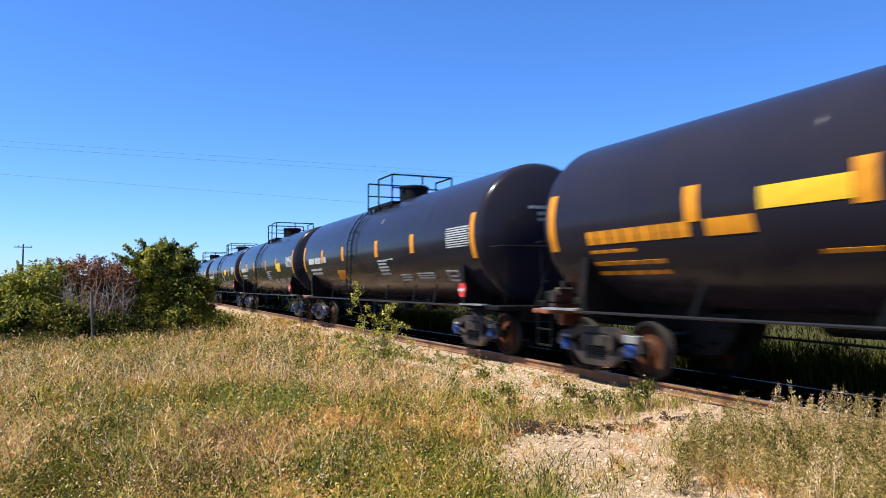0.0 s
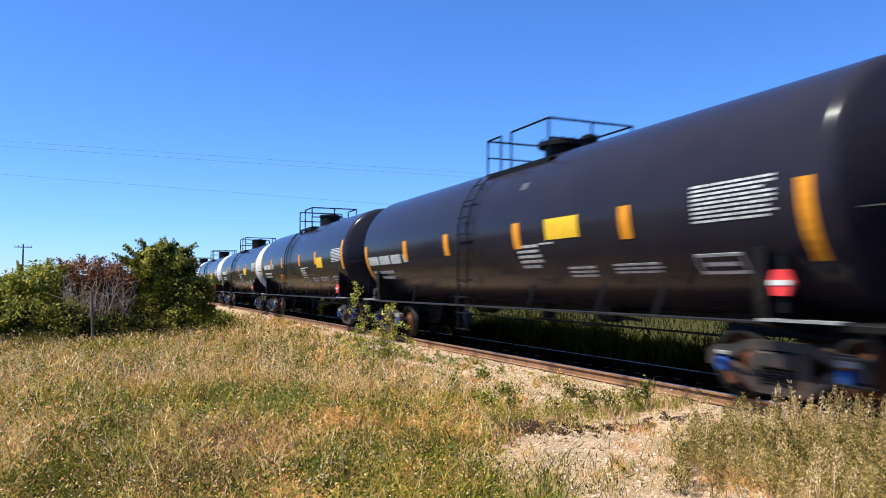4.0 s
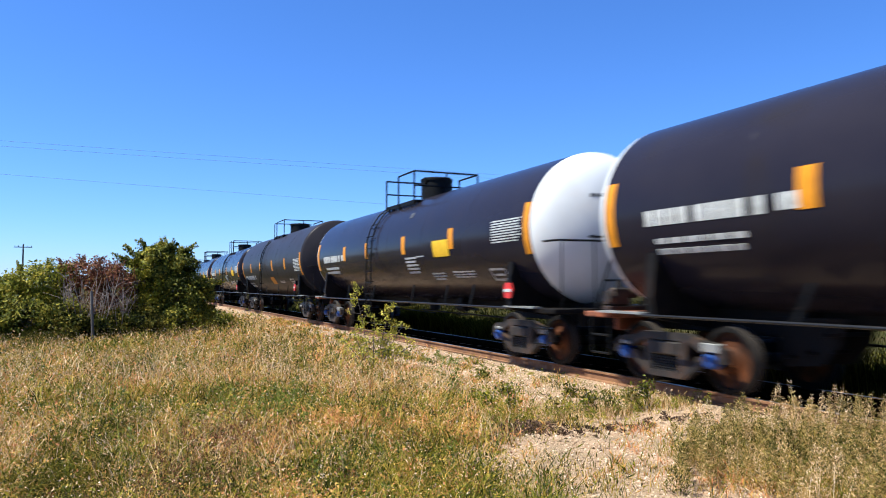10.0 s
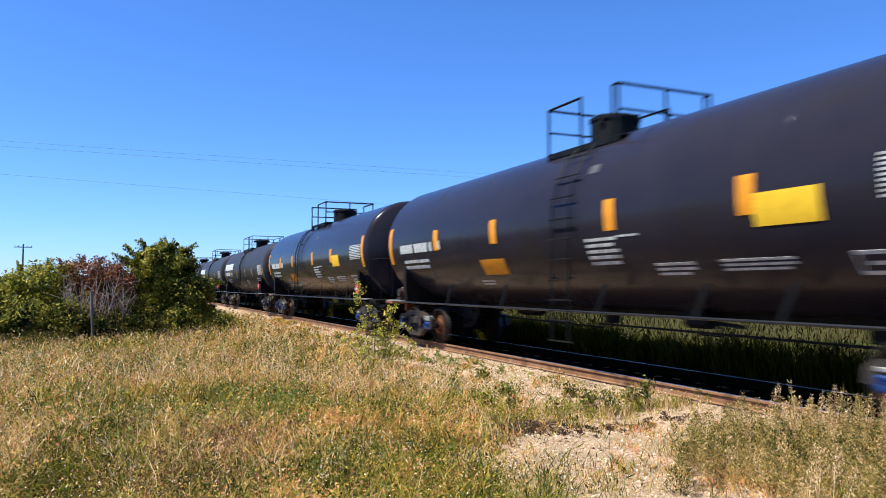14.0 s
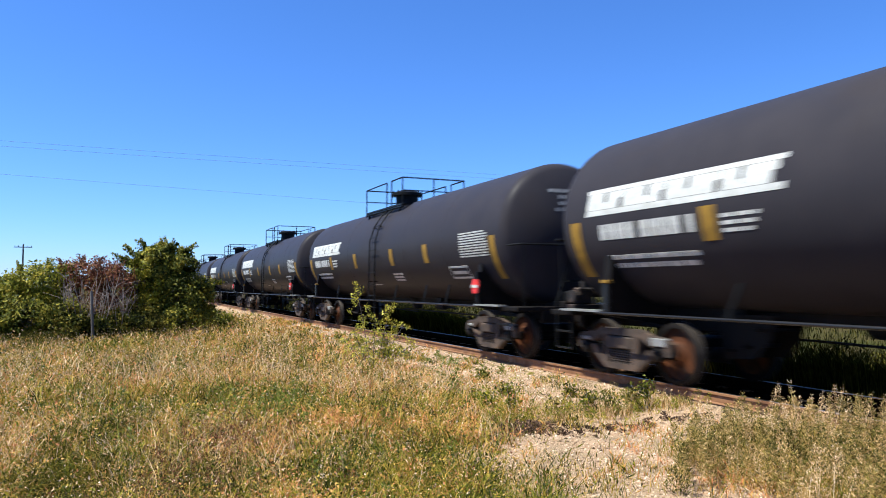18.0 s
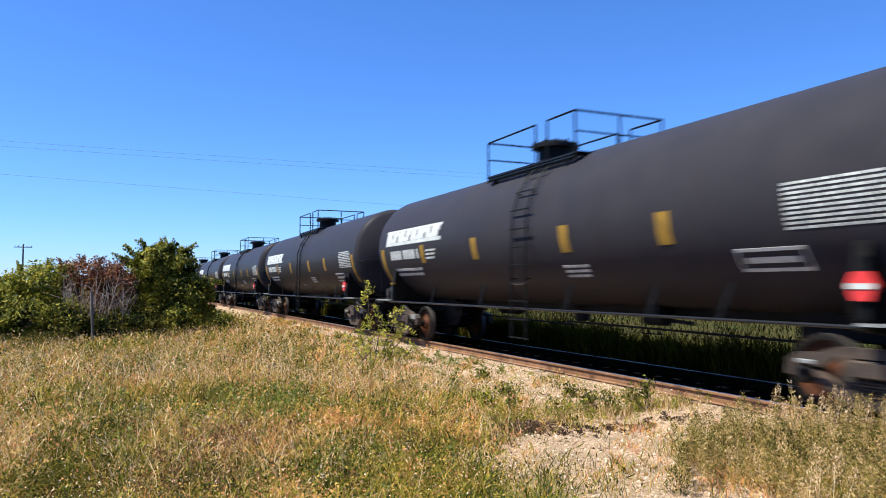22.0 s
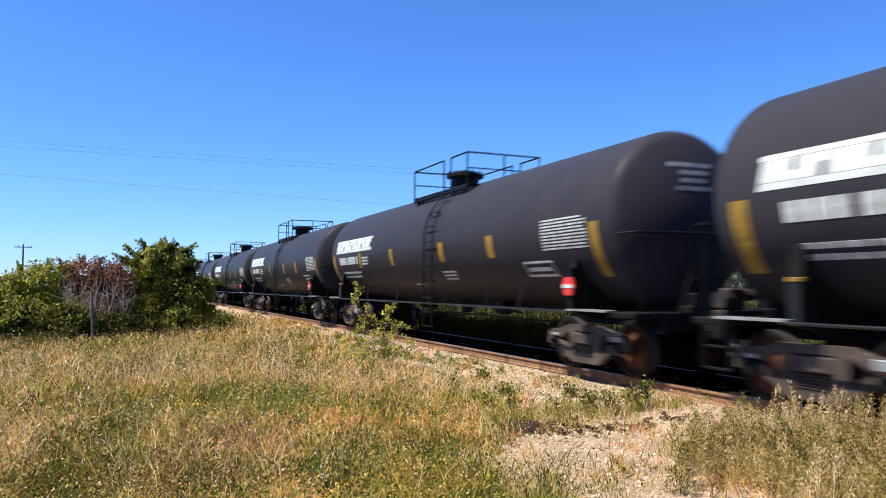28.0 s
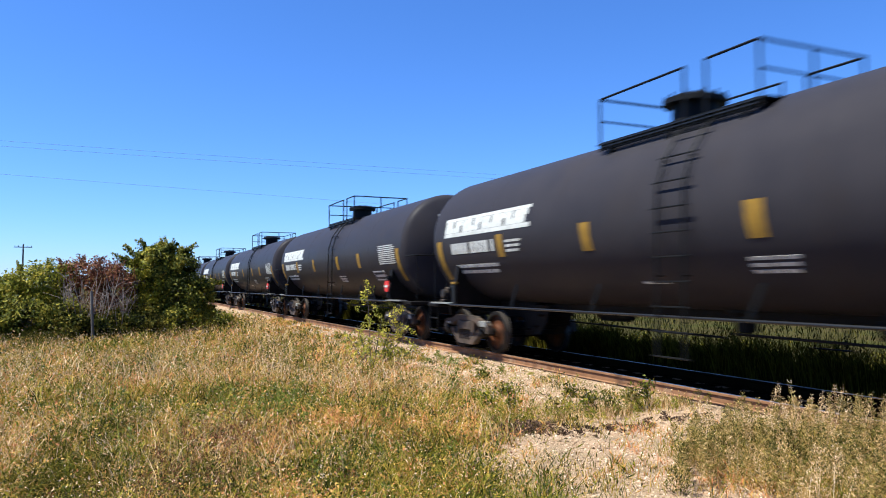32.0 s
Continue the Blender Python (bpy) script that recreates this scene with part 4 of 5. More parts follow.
tagged(tie, "weathered timber railway tie bedded in gravel", "railway tie", "ties under the rails")
tie.location = (4.0, 0, 0)
for s in (-1, 1):
    part("tie_plate", box(bmesh.new(), -0.09, 0.09, s * 0.755 - 0.17, s * 0.755 + 0.17, -0.178, -0.166), RAIL, tie)
for k in range(1, 110):
    copy_thing(tie, pose(4.0 - 0.52 * k + 0.03 * math.sin(k * 2.3), 0.03 * math.sin(k * 1.7), -0.006 * (k % 3), 0, 0, 0.8 * math.sin(k * 3.1)))


# ---- long grass ----
def leaves(centres, spread, per, size, rng, facing=None):
    """Small four-cornered leaves in clumps; facing gives each clump's outward way, by which its leaves lie."""
    m = len(centres) * per
    c = np.repeat(centres, per, 0) + rng.normal(0, 1, (m, 3)).clip(-1.5, 1.5) * np.repeat(spread, per)[:, None] * np.array([1, 1, 0.8])
    d = rng.normal(0, 1, (m, 3))
    d[:, 2] -= 0.3
    if facing is not None:
        d = np.cross(np.repeat(facing, per, 0) + rng.normal(0, 0.5, (m, 3)), d)
    d /= np.linalg.norm(d, axis=1)[:, None]
    if facing is not None:
        v = np.repeat(facing, per, 0) + rng.normal(0, 0.6, (m, 3))
        u = np.cross(v, d)
    else:
        u = np.cross(d, rng.normal(0, 1, (m, 3)))
    u /= np.linalg.norm(u, axis=1)[:, None]
    s = size * rng.uniform(0.6, 1.3, m)[:, None]
    v = np.cross(d, u)
    V = np.stack([c - d * s, c + u * s * 0.5 + v * s * 0.12, c + d * s, c - u * s * 0.5 + v * s * 0.12], 1).reshape(-1, 3)
    T = (np.array([(0, 1, 2), (0, 2, 3)])[None] + 4 * np.arange(m)[:, None, None]).reshape(-1, 3)
    return V, T


def blades(name, x, y, h, w, lean, mat, rng, label, heads=0.0, head_size=1.0, base=None):
    """Curved, tapered blades; a share of them carries a seed head."""
    n = len(x)
    a, b = rng.uniform(0, 6.28, n), rng.uniform(0, 6.28, n)
    z0 = (gz(x, y) if base is None else base) - 0.02
    wx, wy = np.cos(a) * w / 2, np.sin(a) * w / 2
    lx, ly = np.cos(b) * lean * h, np.sin(b) * lean * h
    V = np.empty((n, 5, 3))
    for k, (f, t, ww) in enumerate(((0, 0, -1), (0, 0, 1), (0.55, 0.3, -0.8), (0.55, 0.3, 0.8), (1, 1, 0))):
        V[:, k, 0], V[:, k, 1] = x + lx * t + wx * ww, y + ly * t + wy * ww
        V[:, k, 2] = z0 + h * f * (1 - 0.25 * lean * t)
    T = (np.array([(0, 1, 3), (0, 3, 2), (2, 3, 4)])[None] + 5 * np.arange(n)[:, None, None]).reshape(-1, 3)
    V2 = V.reshape(-1, 3)
    if heads:
        pick = np.flatnonzero(rng.uniform(0, 1, n) < heads)
        m = len(pick)
        tip = V[pick, 4]
        d = tip - V[pick, 2]
        d /= np.linalg.norm(d, axis=1)[:, None]
        L = rng.uniform(0.05, 0.12, m)[:, None] * head_size
        r = (w[pick] * rng.uniform(0.7, 1.3, m))[:, None]
        u = np.cross(d, np.array([0.3, 0.9, 0.1]))
        u /= np.linalg.norm(u, axis=1)[:, None]
        v = np.cross(d, u)
        H = np.stack([tip - d * L * 0.5, tip + u * r, tip - u * r * 0.5 + v * r * 0.87, tip - u * r * 0.5 - v * r * 0.87, tip + d * L * 0.6], 1)
        TH = np.array([(0, 2, 1), (0, 3, 2), (0, 1, 3), (4, 1, 2), (4, 2, 3), (4, 3, 1)])[None] + 5 * np.arange(m)[:, None, None] + len(V2)
        V2, T = np.concatenate([V2, H.reshape(-1, 3)]), np.concatenate([T, TH.reshape(-1, 3)])
    return tagged(new(name, sheet_mesh(name, V2, T, mat, False)), label, "grass", kind="stuff")


def meadow(clumps, each, near, reach, rng, tight):
    """Tussocks in the meadow on the camera's side of the track, denser close by."""
    r = near * (reach / near) ** rng.uniform(0, 1, clumps)
    t = np.radians(rng.uniform(-62, 62, clumps) + 180 - 14)
    x, y = r * np.cos(t), -8.3 + r * np.sin(t)
    hollow = np.sin(x * 2.9 + 1.7 * y) * np.sin(y * 3.7 - 1.1 * x + 0.6) + 0.5 * np.sin(x * 7.1 - 3 * y) * np.sin(6.3 * y + 2 * x)
    ok = (y < edge(x) + 0.25 * rng.normal(0, 1, clumps)) & (hollow > rng.uniform(-1.5, 0.15, clumps))
    x, y, r = x[ok], y[ok], r[ok]
    size = rng.uniform(0.35, 1.35, len(x))
    m = np.repeat(np.arange(len(x)), each)
    k = tight * (0.6 + 0.06 * r[m])
    return x[m] + rng.normal(0, 1, len(m)) * k, y[m] + rng.normal(0, 1, len(m)) * k, r[m], size[m]


def patch(x, y, cx, cy, wx, wy):
    """A soft round patch of the meadow, 1 in its middle."""
    return np.exp(-((x - cx) / wx) ** 2 - ((y - cy) / wy) ** 2)


def hollow_at(x, y):
    """Where the grass is thin and dark leafy weeds fill a hollow."""
    return patch(x, y, -6.9, -8.78, 1.3, 0.42) + patch(x, y, -8.6, -8.4, 0.5, 0.25)


def lush_at(x, y):
    """Where the grass is fresh and green."""
    return patch(x, y, -10.1, -6.4, 1.5, 0.8) + patch(x, y, -11.0, -8.7, 1.8, 0.9) + 0.8 * patch(x, y, -6.6, -6.0, 1.0, 0.7) + 0.7 * patch(x, y, -22, -8.5, 4, 1.5) + 0.6 * patch(x, y, -19, -3.8, 3, 0.6)


def seedy_at(x, y):
    """Where pale pinkish seed heads stand thick."""
    return patch(x, y, -15.8, -5.8, 3.5, 1.3) + patch(x, y, -14.0, -9.8, 2.0, 1.2) + 0.6 * patch(x, y, -11.5, -5.0, 1.5, 0.8)


def browned_at(x, y):
    """Where red-brown dead stems lie."""
    return patch(x, y, -7.7, -7.3, 0.9, 0.5) + 0.7 * patch(x, y, -6.3, -7.9, 0.8, 0.4) + 0.6 * patch(x, y, -13.5, -4.2, 1.5, 0.5)


g = np.random.default_rng(5)
x, y, r, size = meadow(20000, 22, 2.6, 46, g, 0.085)
swell = 0.75 + 0.5 * (np.sin(x * 0.9 + 1.3 * y) * np.sin(y * 1.1 - 0.5 * x) * 0.5 + 0.5)
stays = g.uniform(0, 1, len(x)) > 0.8 * hollow_at(x, y) + 0.35 * browned_at(x, y)
x, y, r, size, swell = x[stays], y[stays], r[stays], size[stays], swell[stays]
h, w, lean = g.uniform(0.10, 0.36, len(x)) * size * swell * (1 + 0.25 * lush_at(x, y)), 0.0036 + 0.0013 * r, g.uniform(0.3, 1.7, len(x))
fresh = (0.8 * np.sin(x * 1.1 + 0.4 * y + 0.5) * np.sin(y * 0.9 - 0.3 * x + 1.0) + 0.7 * np.exp(-((r - 4.3) / 2.4) ** 2) + 1.3 * lush_at(x, y) + hollow_at(x, y)
         - 0.6 * seedy_at(x, y) - 0.8 * browned_at(x, y) + g.normal(0, 0.3, len(x)) > 0.2)
for pick, nm, mt, lb in ((~fresh, "gold_grass", GRASS, "long green-gold prairie grass"), (fresh, "green_grass", FRESH, "patches of fresh green grass")):
    blades(nm, x[pick], y[pick], h[pick], w[pick], lean[pick], mt, g, lb)
x, y, r, size = meadow(9500, 14, 2.6, 46, g, 0.15)
field = 0.7 * np.sin(x * 0.55 - 0.8 * y + 2) * np.sin(0.35 * y + 0.6 * x) + 0.03 * r - 0.5 * np.exp(-((r - 4) / 2.2) ** 2) + 0.9 * seedy_at(x, y) - 1.6 * hollow_at(x, y) - 0.9 * lush_at(x, y)
thick = g.uniform(-0.9, 0.9, len(x)) < field + 0.15
x, y, r, size, field = x[thick], y[thick], r[thick], size[thick], field[thick]
blades("dry_grass", x, y, g.uniform(0.2, 0.5, len(x)) * (0.55 + 0.5 * size) * (0.9 + 0.2 * field.clip(-1, 1)), 0.0020 + 0.0006 * r, g.uniform(0.15, 1.2, len(x)), STRAW, g,
       "tall dry straw grass with pale seed heads", 0.12, 0.5)


def flecks(name, x, y, z, size, mat, rng, label):
    """Small leaves, husks and seeds that hang in the top of the grass."""
    V, T = leaves(np.stack([x, y, z], -1), np.full(len(x), 0.015), 1, 1.0, rng)
    c = np.repeat(np.stack([x, y, z], -1), 4, 0)
    V = c + (V - c) * np.repeat(size, 4)[:, None]
    return tagged(new(name, sheet_mesh(name, V, T, mat, False)), label, "grass", kind="stuff")


x, y, r, size = meadow(38000, 6, 2.6, 46, g, 0.10)
ok = g.uniform(0, 1, len(x)) < 0.35 + 0.65 * seedy_at(x, y) - 0.3 * hollow_at(x, y)
x, y, r, size = x[ok], y[ok], r[ok], size[ok]
flecks("grass_seeds", x, y, gz(x, y) + g.uniform(0.10, 0.46, len(x)) * (0.6 + 0.4 * size), g.uniform(0.003, 0.006, len(x)) + g.uniform(0.0004, 0.0010, len(x)) * r, SEED, g,
       "pale husks and seeds in the grass")
x, y, r, size = meadow(46000, 6, 2.6, 46, g, 0.09)
ok = g.uniform(0, 1, len(x)) > 0.85 * hollow_at(x, y)
x, y, r, size = x[ok], y[ok], r[ok], size[ok]
flecks("grass_leaves", x, y, gz(x, y) + g.uniform(0.06, 0.36, len(x)) * (0.6 + 0.4 * size), g.uniform(0.004, 0.008, len(x)) + g.uniform(0.0008, 0.0015, len(x)) * r, GRASS, g,
       "small green and gold leaves in the grass")

# shorter grass round and behind the camera
n = 42000
x, y = g.uniform(-3.5, 9, n), g.uniform(-16, -5.6, n)
ok = (np.hypot(x, y + 8.3) > 0.5) & (y < edge(x))
x, y = x[ok], y[ok]
blades("trodden_grass", x, y, g.uniform(0.06, 0.22, len(x)), np.full(len(x), 0.014), g.uniform(0.3, 1.6, len(x)), GRASS, g, "short trodden grass round the viewpoint")

# sparse tufts on the gravel
tx, ty = [], []
for k in range(520):
    u = g.uniform(0, 1)
    X = -4 - 34 * g.uniform(0, 1) ** 1.5
    Y = edge(X) * (1 - u) + -1.15 * u
    if g.uniform() < u * 0.75:
        continue
    m = int(g.uniform(15, 70))
    sp = g.uniform(0.03, 0.16)
    tx.append(X + g.normal(0, sp * 1.6, m))
    ty.append(Y + g.normal(0, sp, m))
tx, ty = np.concatenate(tx), np.concatenate(ty)
blades("gravel_tufts", tx, ty, g.uniform(0.05, 0.22, len(tx)), 0.004 - 0.0006 * tx, g.uniform(0.2, 0.9, len(tx)), GRASS, g,
       "low tufts of grass growing through the gravel", 0.1)

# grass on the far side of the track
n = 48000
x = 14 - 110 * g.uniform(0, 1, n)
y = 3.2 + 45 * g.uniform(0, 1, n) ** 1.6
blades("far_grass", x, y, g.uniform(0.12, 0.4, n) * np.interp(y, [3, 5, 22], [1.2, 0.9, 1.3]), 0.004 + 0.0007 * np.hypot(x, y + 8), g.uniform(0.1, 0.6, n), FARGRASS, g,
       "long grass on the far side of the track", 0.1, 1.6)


def plants(name, spots, height, leaf, per, mat, rng, label, spread=0.12, category="weed"):
    """Bushy weeds: an upright stem with many small narrow leaves."""
    VV, TT, at = [], [], 0
    for X, Y, *scale in spots:
        H = height * rng.uniform(0.55, 1.15) * (scale[0] if scale else 1)
        m = per
        lx, ly = rng.normal(0, 0.13, 2) * H
        f = rng.uniform(0.08, 1.0, m) ** 0.8
        wide = spread * (1.05 - f) + 0.025
        a = rng.uniform(0, 6.28, m)
        rad = wide * rng.uniform(0.2, 1.0, m)
        c = np.stack([X + lx * f + rad * np.cos(a), Y + ly * f + rad * np.sin(a), float(gz(np.array(X), np.array(Y))) + H * f], -1)
        d = np.stack([np.cos(a), np.sin(a), rng.uniform(0.2, 1.4, m)], -1)
        d /= np.linalg.norm(d, axis=1)[:, None]
        s = leaf * rng.uniform(0.6, 1.4, m)[:, None]
        u = np.cross(d, rng.normal(0, 1, (m, 3)))
        u /= np.linalg.norm(u, axis=1)[:, None]
        q = np.stack([c - d * s, c + u * s * 0.3, c + d * s, c - u * s * 0.3], 1).reshape(-1, 3)
        t = (np.array([(0, 1, 2), (0, 2, 3)])[None] + 4 * np.arange(m)[:, None, None]).reshape(-1, 3)
        z0 = float(gz(np.array(X), np.array(Y))) - 0.02
        st = np.array([(X - 0.004, Y, z0), (X + 0.004, Y, z0), (X + lx, Y + ly, z0 + H)])
        VV += [q, st]
        TT += [t + at, np.array([(0, 1, 2)]) + at + len(q)]
        at += len(q) + 3
    return tagged(new(name, sheet_mesh(name, np.concatenate(VV), np.concatenate(TT), mat, False)), label, category, kind="stuff")


spots = []
while len(spots) < 600:
    X, Y = g.uniform(-6.4, -2.6), g.uniform(-4.6, -1.15)
    if Y > -1.05 - 0.15 * (X + 3) - 2.0 - 1.2 * g.uniform() and Y - (-3.0) > -0.9 * (X + 5.6) - 2.4 and X + 0.35 * (Y + 3) < -2.2 and (X > -6.0 + 0.5 * abs(Y + 2.2)):
        spots.append((X, Y))
plants("tan_weeds", spots[380:420], 0.48, 0.010, 170, STRAW, g, "bleached tan weeds among the green ones", 0.07)
plants("plume_weeds", spots[420:], 0.58, 0.009, 150, STRAW, g, "pale seeding plumes among the weeds", 0.045)
plants("sage_weeds", spots[:380] + [(-4.7 - 1.5 * k / 60, -4.3 + 1.8 * k / 60 + g.uniform(0, 0.7), 0.75) for k in range(60)], 0.50, 0.0125, 240, WEED, g, "tall grey-green weeds on the gravel shoulder", 0.085)
spots = [(-7.85 + g.normal(0, 0.22), -4.2 + 3.1 * k / 70 + g.normal(0, 0.1)) for k in range(70)]
plants("low_weeds", spots, 0.24, 0.017, 60, BUSH, g, "row of low green weeds across the gravel", 0.1)


def leafy_weed(x, y, height, leaf_mat, bare, rng, label):
    """One upright weed: a few bare brown stems below, pointed leaves in whorls above."""
    foot = Vector((x, y, float(gz(np.array(x), np.array(y)))))
    s = empty("weed", label, "weed", "single weeds on the gravel")
    s.location = foot
    bm, cs = bmesh.new(), []
    for k in range(4):
        root = Vector((rng.normal(0, 0.03), rng.normal(0, 0.03), -0.02))
        top = root + Vector((rng.normal(0, 0.05), rng.normal(0, 0.05), height * rng.uniform(0.7, 1.05)))
        rod(bm, root, top, 0.006, 5, 0.003)
        for i in range(16):
            cs.append(root.lerp(top, bare + (1 - bare) * (i + rng.uniform()) / 16))
    part("stem", bm, TWIG, s, "dry brown stems")
    V, T = leaves(np.array(cs), np.full(len(cs), 0.05), 4, 0.026, rng)
    crown = new("foliage", sheet_mesh("foliage", V, T, leaf_mat, False))
    crown.parent = s


for X, Y, H, mt, bare, lb in ((-8.4, -3.62, 0.42, BUSH, 0.2, "leafy green weed at the gravel's edge"), (-8.55, -3.85, 0.36, BUSH, 0.2, "leafy green weed at the gravel's edge"),
                              (-8.2, -2.55, 0.36, LEAF, 0.3, "single green weed on pale gravel"), (-8.0, -2.3, 0.30, LEAF, 0.35, "single green weed on pale gravel"),
                              (-7.86, -1.83, 0.44, LEAF, 0.5, "green-topped weed with a dry brown foot"), (-7.9, -2.05, 0.34, WEED, 0.3, "pale dry weed on the gravel"),
                              (-8.05, -3.2, 0.30, WEED, 0.25, "pale dry weed on the gravel"), (-10.6, -3.4, 0.34, LIME, 0.15, "light green weed among gravel stones"),
                              (-9.3, -2.1, 0.22, LEAF, 0.15, "low green weed among gravel stones"), (-9.8, -2.9, 0.22, LEAF, 0.15, "low green weed among gravel stones"),
                              (-11.8, -2.3, 0.2, LEAF, 0.15, "low green weed among gravel stones")):
    leafy_weed(X, Y, H, mt, bare, g, lb)
n = 2600
x, y = -7.95 + g.normal(0, 0.22, n), g.uniform(-4.3, -0.95, n)
blades("dry_tufts", x, y, g.uniform(0.1, 0.34, n) * (0.7 + 0.3 * np.sin(y * 7)), np.full(n, 0.007), g.uniform(0.1, 0.7, n), STRAW, g, "dry tufts along the row of weeds", 0.2, 0.5)
n = 90
x, y = g.uniform(-6.0, -4.4, n), g.uniform(-5.4, -3.3, n)
blades("gravel_stems", x, y, g.uniform(0.10, 0.30, n), np.full(n, 0.007), g.uniform(0.05, 0.5, n), WEED, g, "thin single stems growing out of the gravel", 0.5, 0.7)
spots = [(g.uniform(-9.5, -7.4), g.uniform(-4.5, -3.4)) for k in range(36)]
extra = [(g.uniform(-12.5, -7.4), g.uniform(-3.5, -1.35)) for k in range(75)]
mats = [(g.uniform(-15, -7.8), g.uniform(-3.6, -1.2)) for k in range(120)]
plants("gravel_mats", mats[:75], 0.09, 0.012, 70, BUSH, g, "flat green mats among the gravel stones", 0.2)
plants("gravel_dry_mats", mats[75:], 0.12, 0.012, 60, WEED, g, "flat dry mats among the gravel stones", 0.17)
plants("gravel_weeds", extra[:40], 0.2, 0.014, 55, BUSH, g, "small green weeds scattered over the gravel", 0.12)
plants("gravel_stalks", extra[40:], 0.26, 0.011, 50, WEED, g, "pale dry stalks scattered over the gravel", 0.07)
plants("roadside_weeds", spots, 0.26, 0.018, 60, BUSH, g, "green weeds at the gravel's edge", 0.1)
spots = [(-7.2 + 0.1 * math.sin(k * 0.31) + g.normal(0, 0.1), -4.6 + 2.9 * (k / 110) ** 1.2 + g.normal(0, 0.06)) for k in range(110)] + [(g.normal(-7.4, 0.1), g.normal(-4.0, 0.16), 2.0) for k in range(60)]
plants("dry_debris", spots, 0.07, 0.02, 32, DRYDEAD, g, "line of dark dead weeds across the gravel", 0.08)
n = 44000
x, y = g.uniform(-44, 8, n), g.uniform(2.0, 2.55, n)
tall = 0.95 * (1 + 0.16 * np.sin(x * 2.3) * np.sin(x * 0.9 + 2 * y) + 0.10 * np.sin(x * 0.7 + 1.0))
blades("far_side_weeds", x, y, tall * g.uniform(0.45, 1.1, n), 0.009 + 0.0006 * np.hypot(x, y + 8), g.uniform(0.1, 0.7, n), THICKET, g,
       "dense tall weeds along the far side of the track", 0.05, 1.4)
spots = [(3 - 59 * g.uniform(), 3.6 + 5 * g.uniform()) for k in range(480)]
plants("far_low_weeds", spots, 0.5, 0.03, 60, BUSH, g, "scattered green weeds beyond the track", 0.2)
spots = []
while len(spots) < 330:
    X = -3.5 - 16 * g.uniform() ** 1.3
    Y = g.uniform(-13, -3.2)
    if Y < float(edge(np.array(X))) - 0.1:
        spots.append((X, Y))
plants("meadow_weeds", [p for p in spots[:210] if hollow_at(*p) < 0.4] + [(g.normal(-10.1, 0.9), g.normal(-6.5, 0.4)) for k in range(70)], 0.34, 0.020, 60, LIME, g, "green broad-leaved weeds in the meadow", 0.11)
browned = [(g.normal(-7.7, 0.55), g.normal(-7.3, 0.3)) for k in range(90)] + [(g.normal(-6.3, 0.5), g.normal(-7.9, 0.25)) for k in range(40)]
plants("meadow_stalks", spots[210:] + browned, 0.36, 0.012, 60, RUSSET, g, "brown dead stalks in the meadow", 0.08)
n = 70
x, y = g.uniform(-12, -3, n), g.uniform(-11, -5.2, n)
ok = (y < edge(x)) & (np.hypot(x, y + 8.3) > 3)
x, y = x[ok], y[ok]
blades("straw_stems", x, y, g.uniform(0.35, 0.7, len(x)), np.full(len(x), 0.006), g.uniform(0.6, 2.2, len(x)), SEED, g, "long bent pale stems in the meadow", 0.4, 0.8)
spots = [(g.normal(-7.1, 0.6), g.normal(-8.78, 0.24)) for k in range(120)] + [(g.normal(-8.6, 0.28), g.normal(-8.4, 0.16)) for k in range(34)] + [(g.uniform(-24.6, -21.6), g.normal(-10.6, 0.45), 1.7) for k in range(130)]
plants("dark_weeds", spots, 0.26, 0.011, 120, DEEP, g, "dark green leafy weeds in hollows of the meadow", 0.15)
n = 9000
x, y = g.uniform(-6.0, -2.6, n), g.uniform(-3.4, -1.3, n)
blades("shoulder_grass", x, y, g.uniform(0.08, 0.36, n), np.full(n, 0.0045), g.uniform(0.2, 1.2, n), FRESH, g, "thin grass among the weeds beside the track", 0.2)
spots = [(g.uniform(-24, -12), 0) for k in range(60)]
spots = [(X, float(edge(np.array(X))) + g.uniform(0.2, 1.7)) for X, _ in spots]
plants("trackside_weeds", spots, 0.22, 0.03, 40, LIME, g, "small weeds along the track", 0.12)


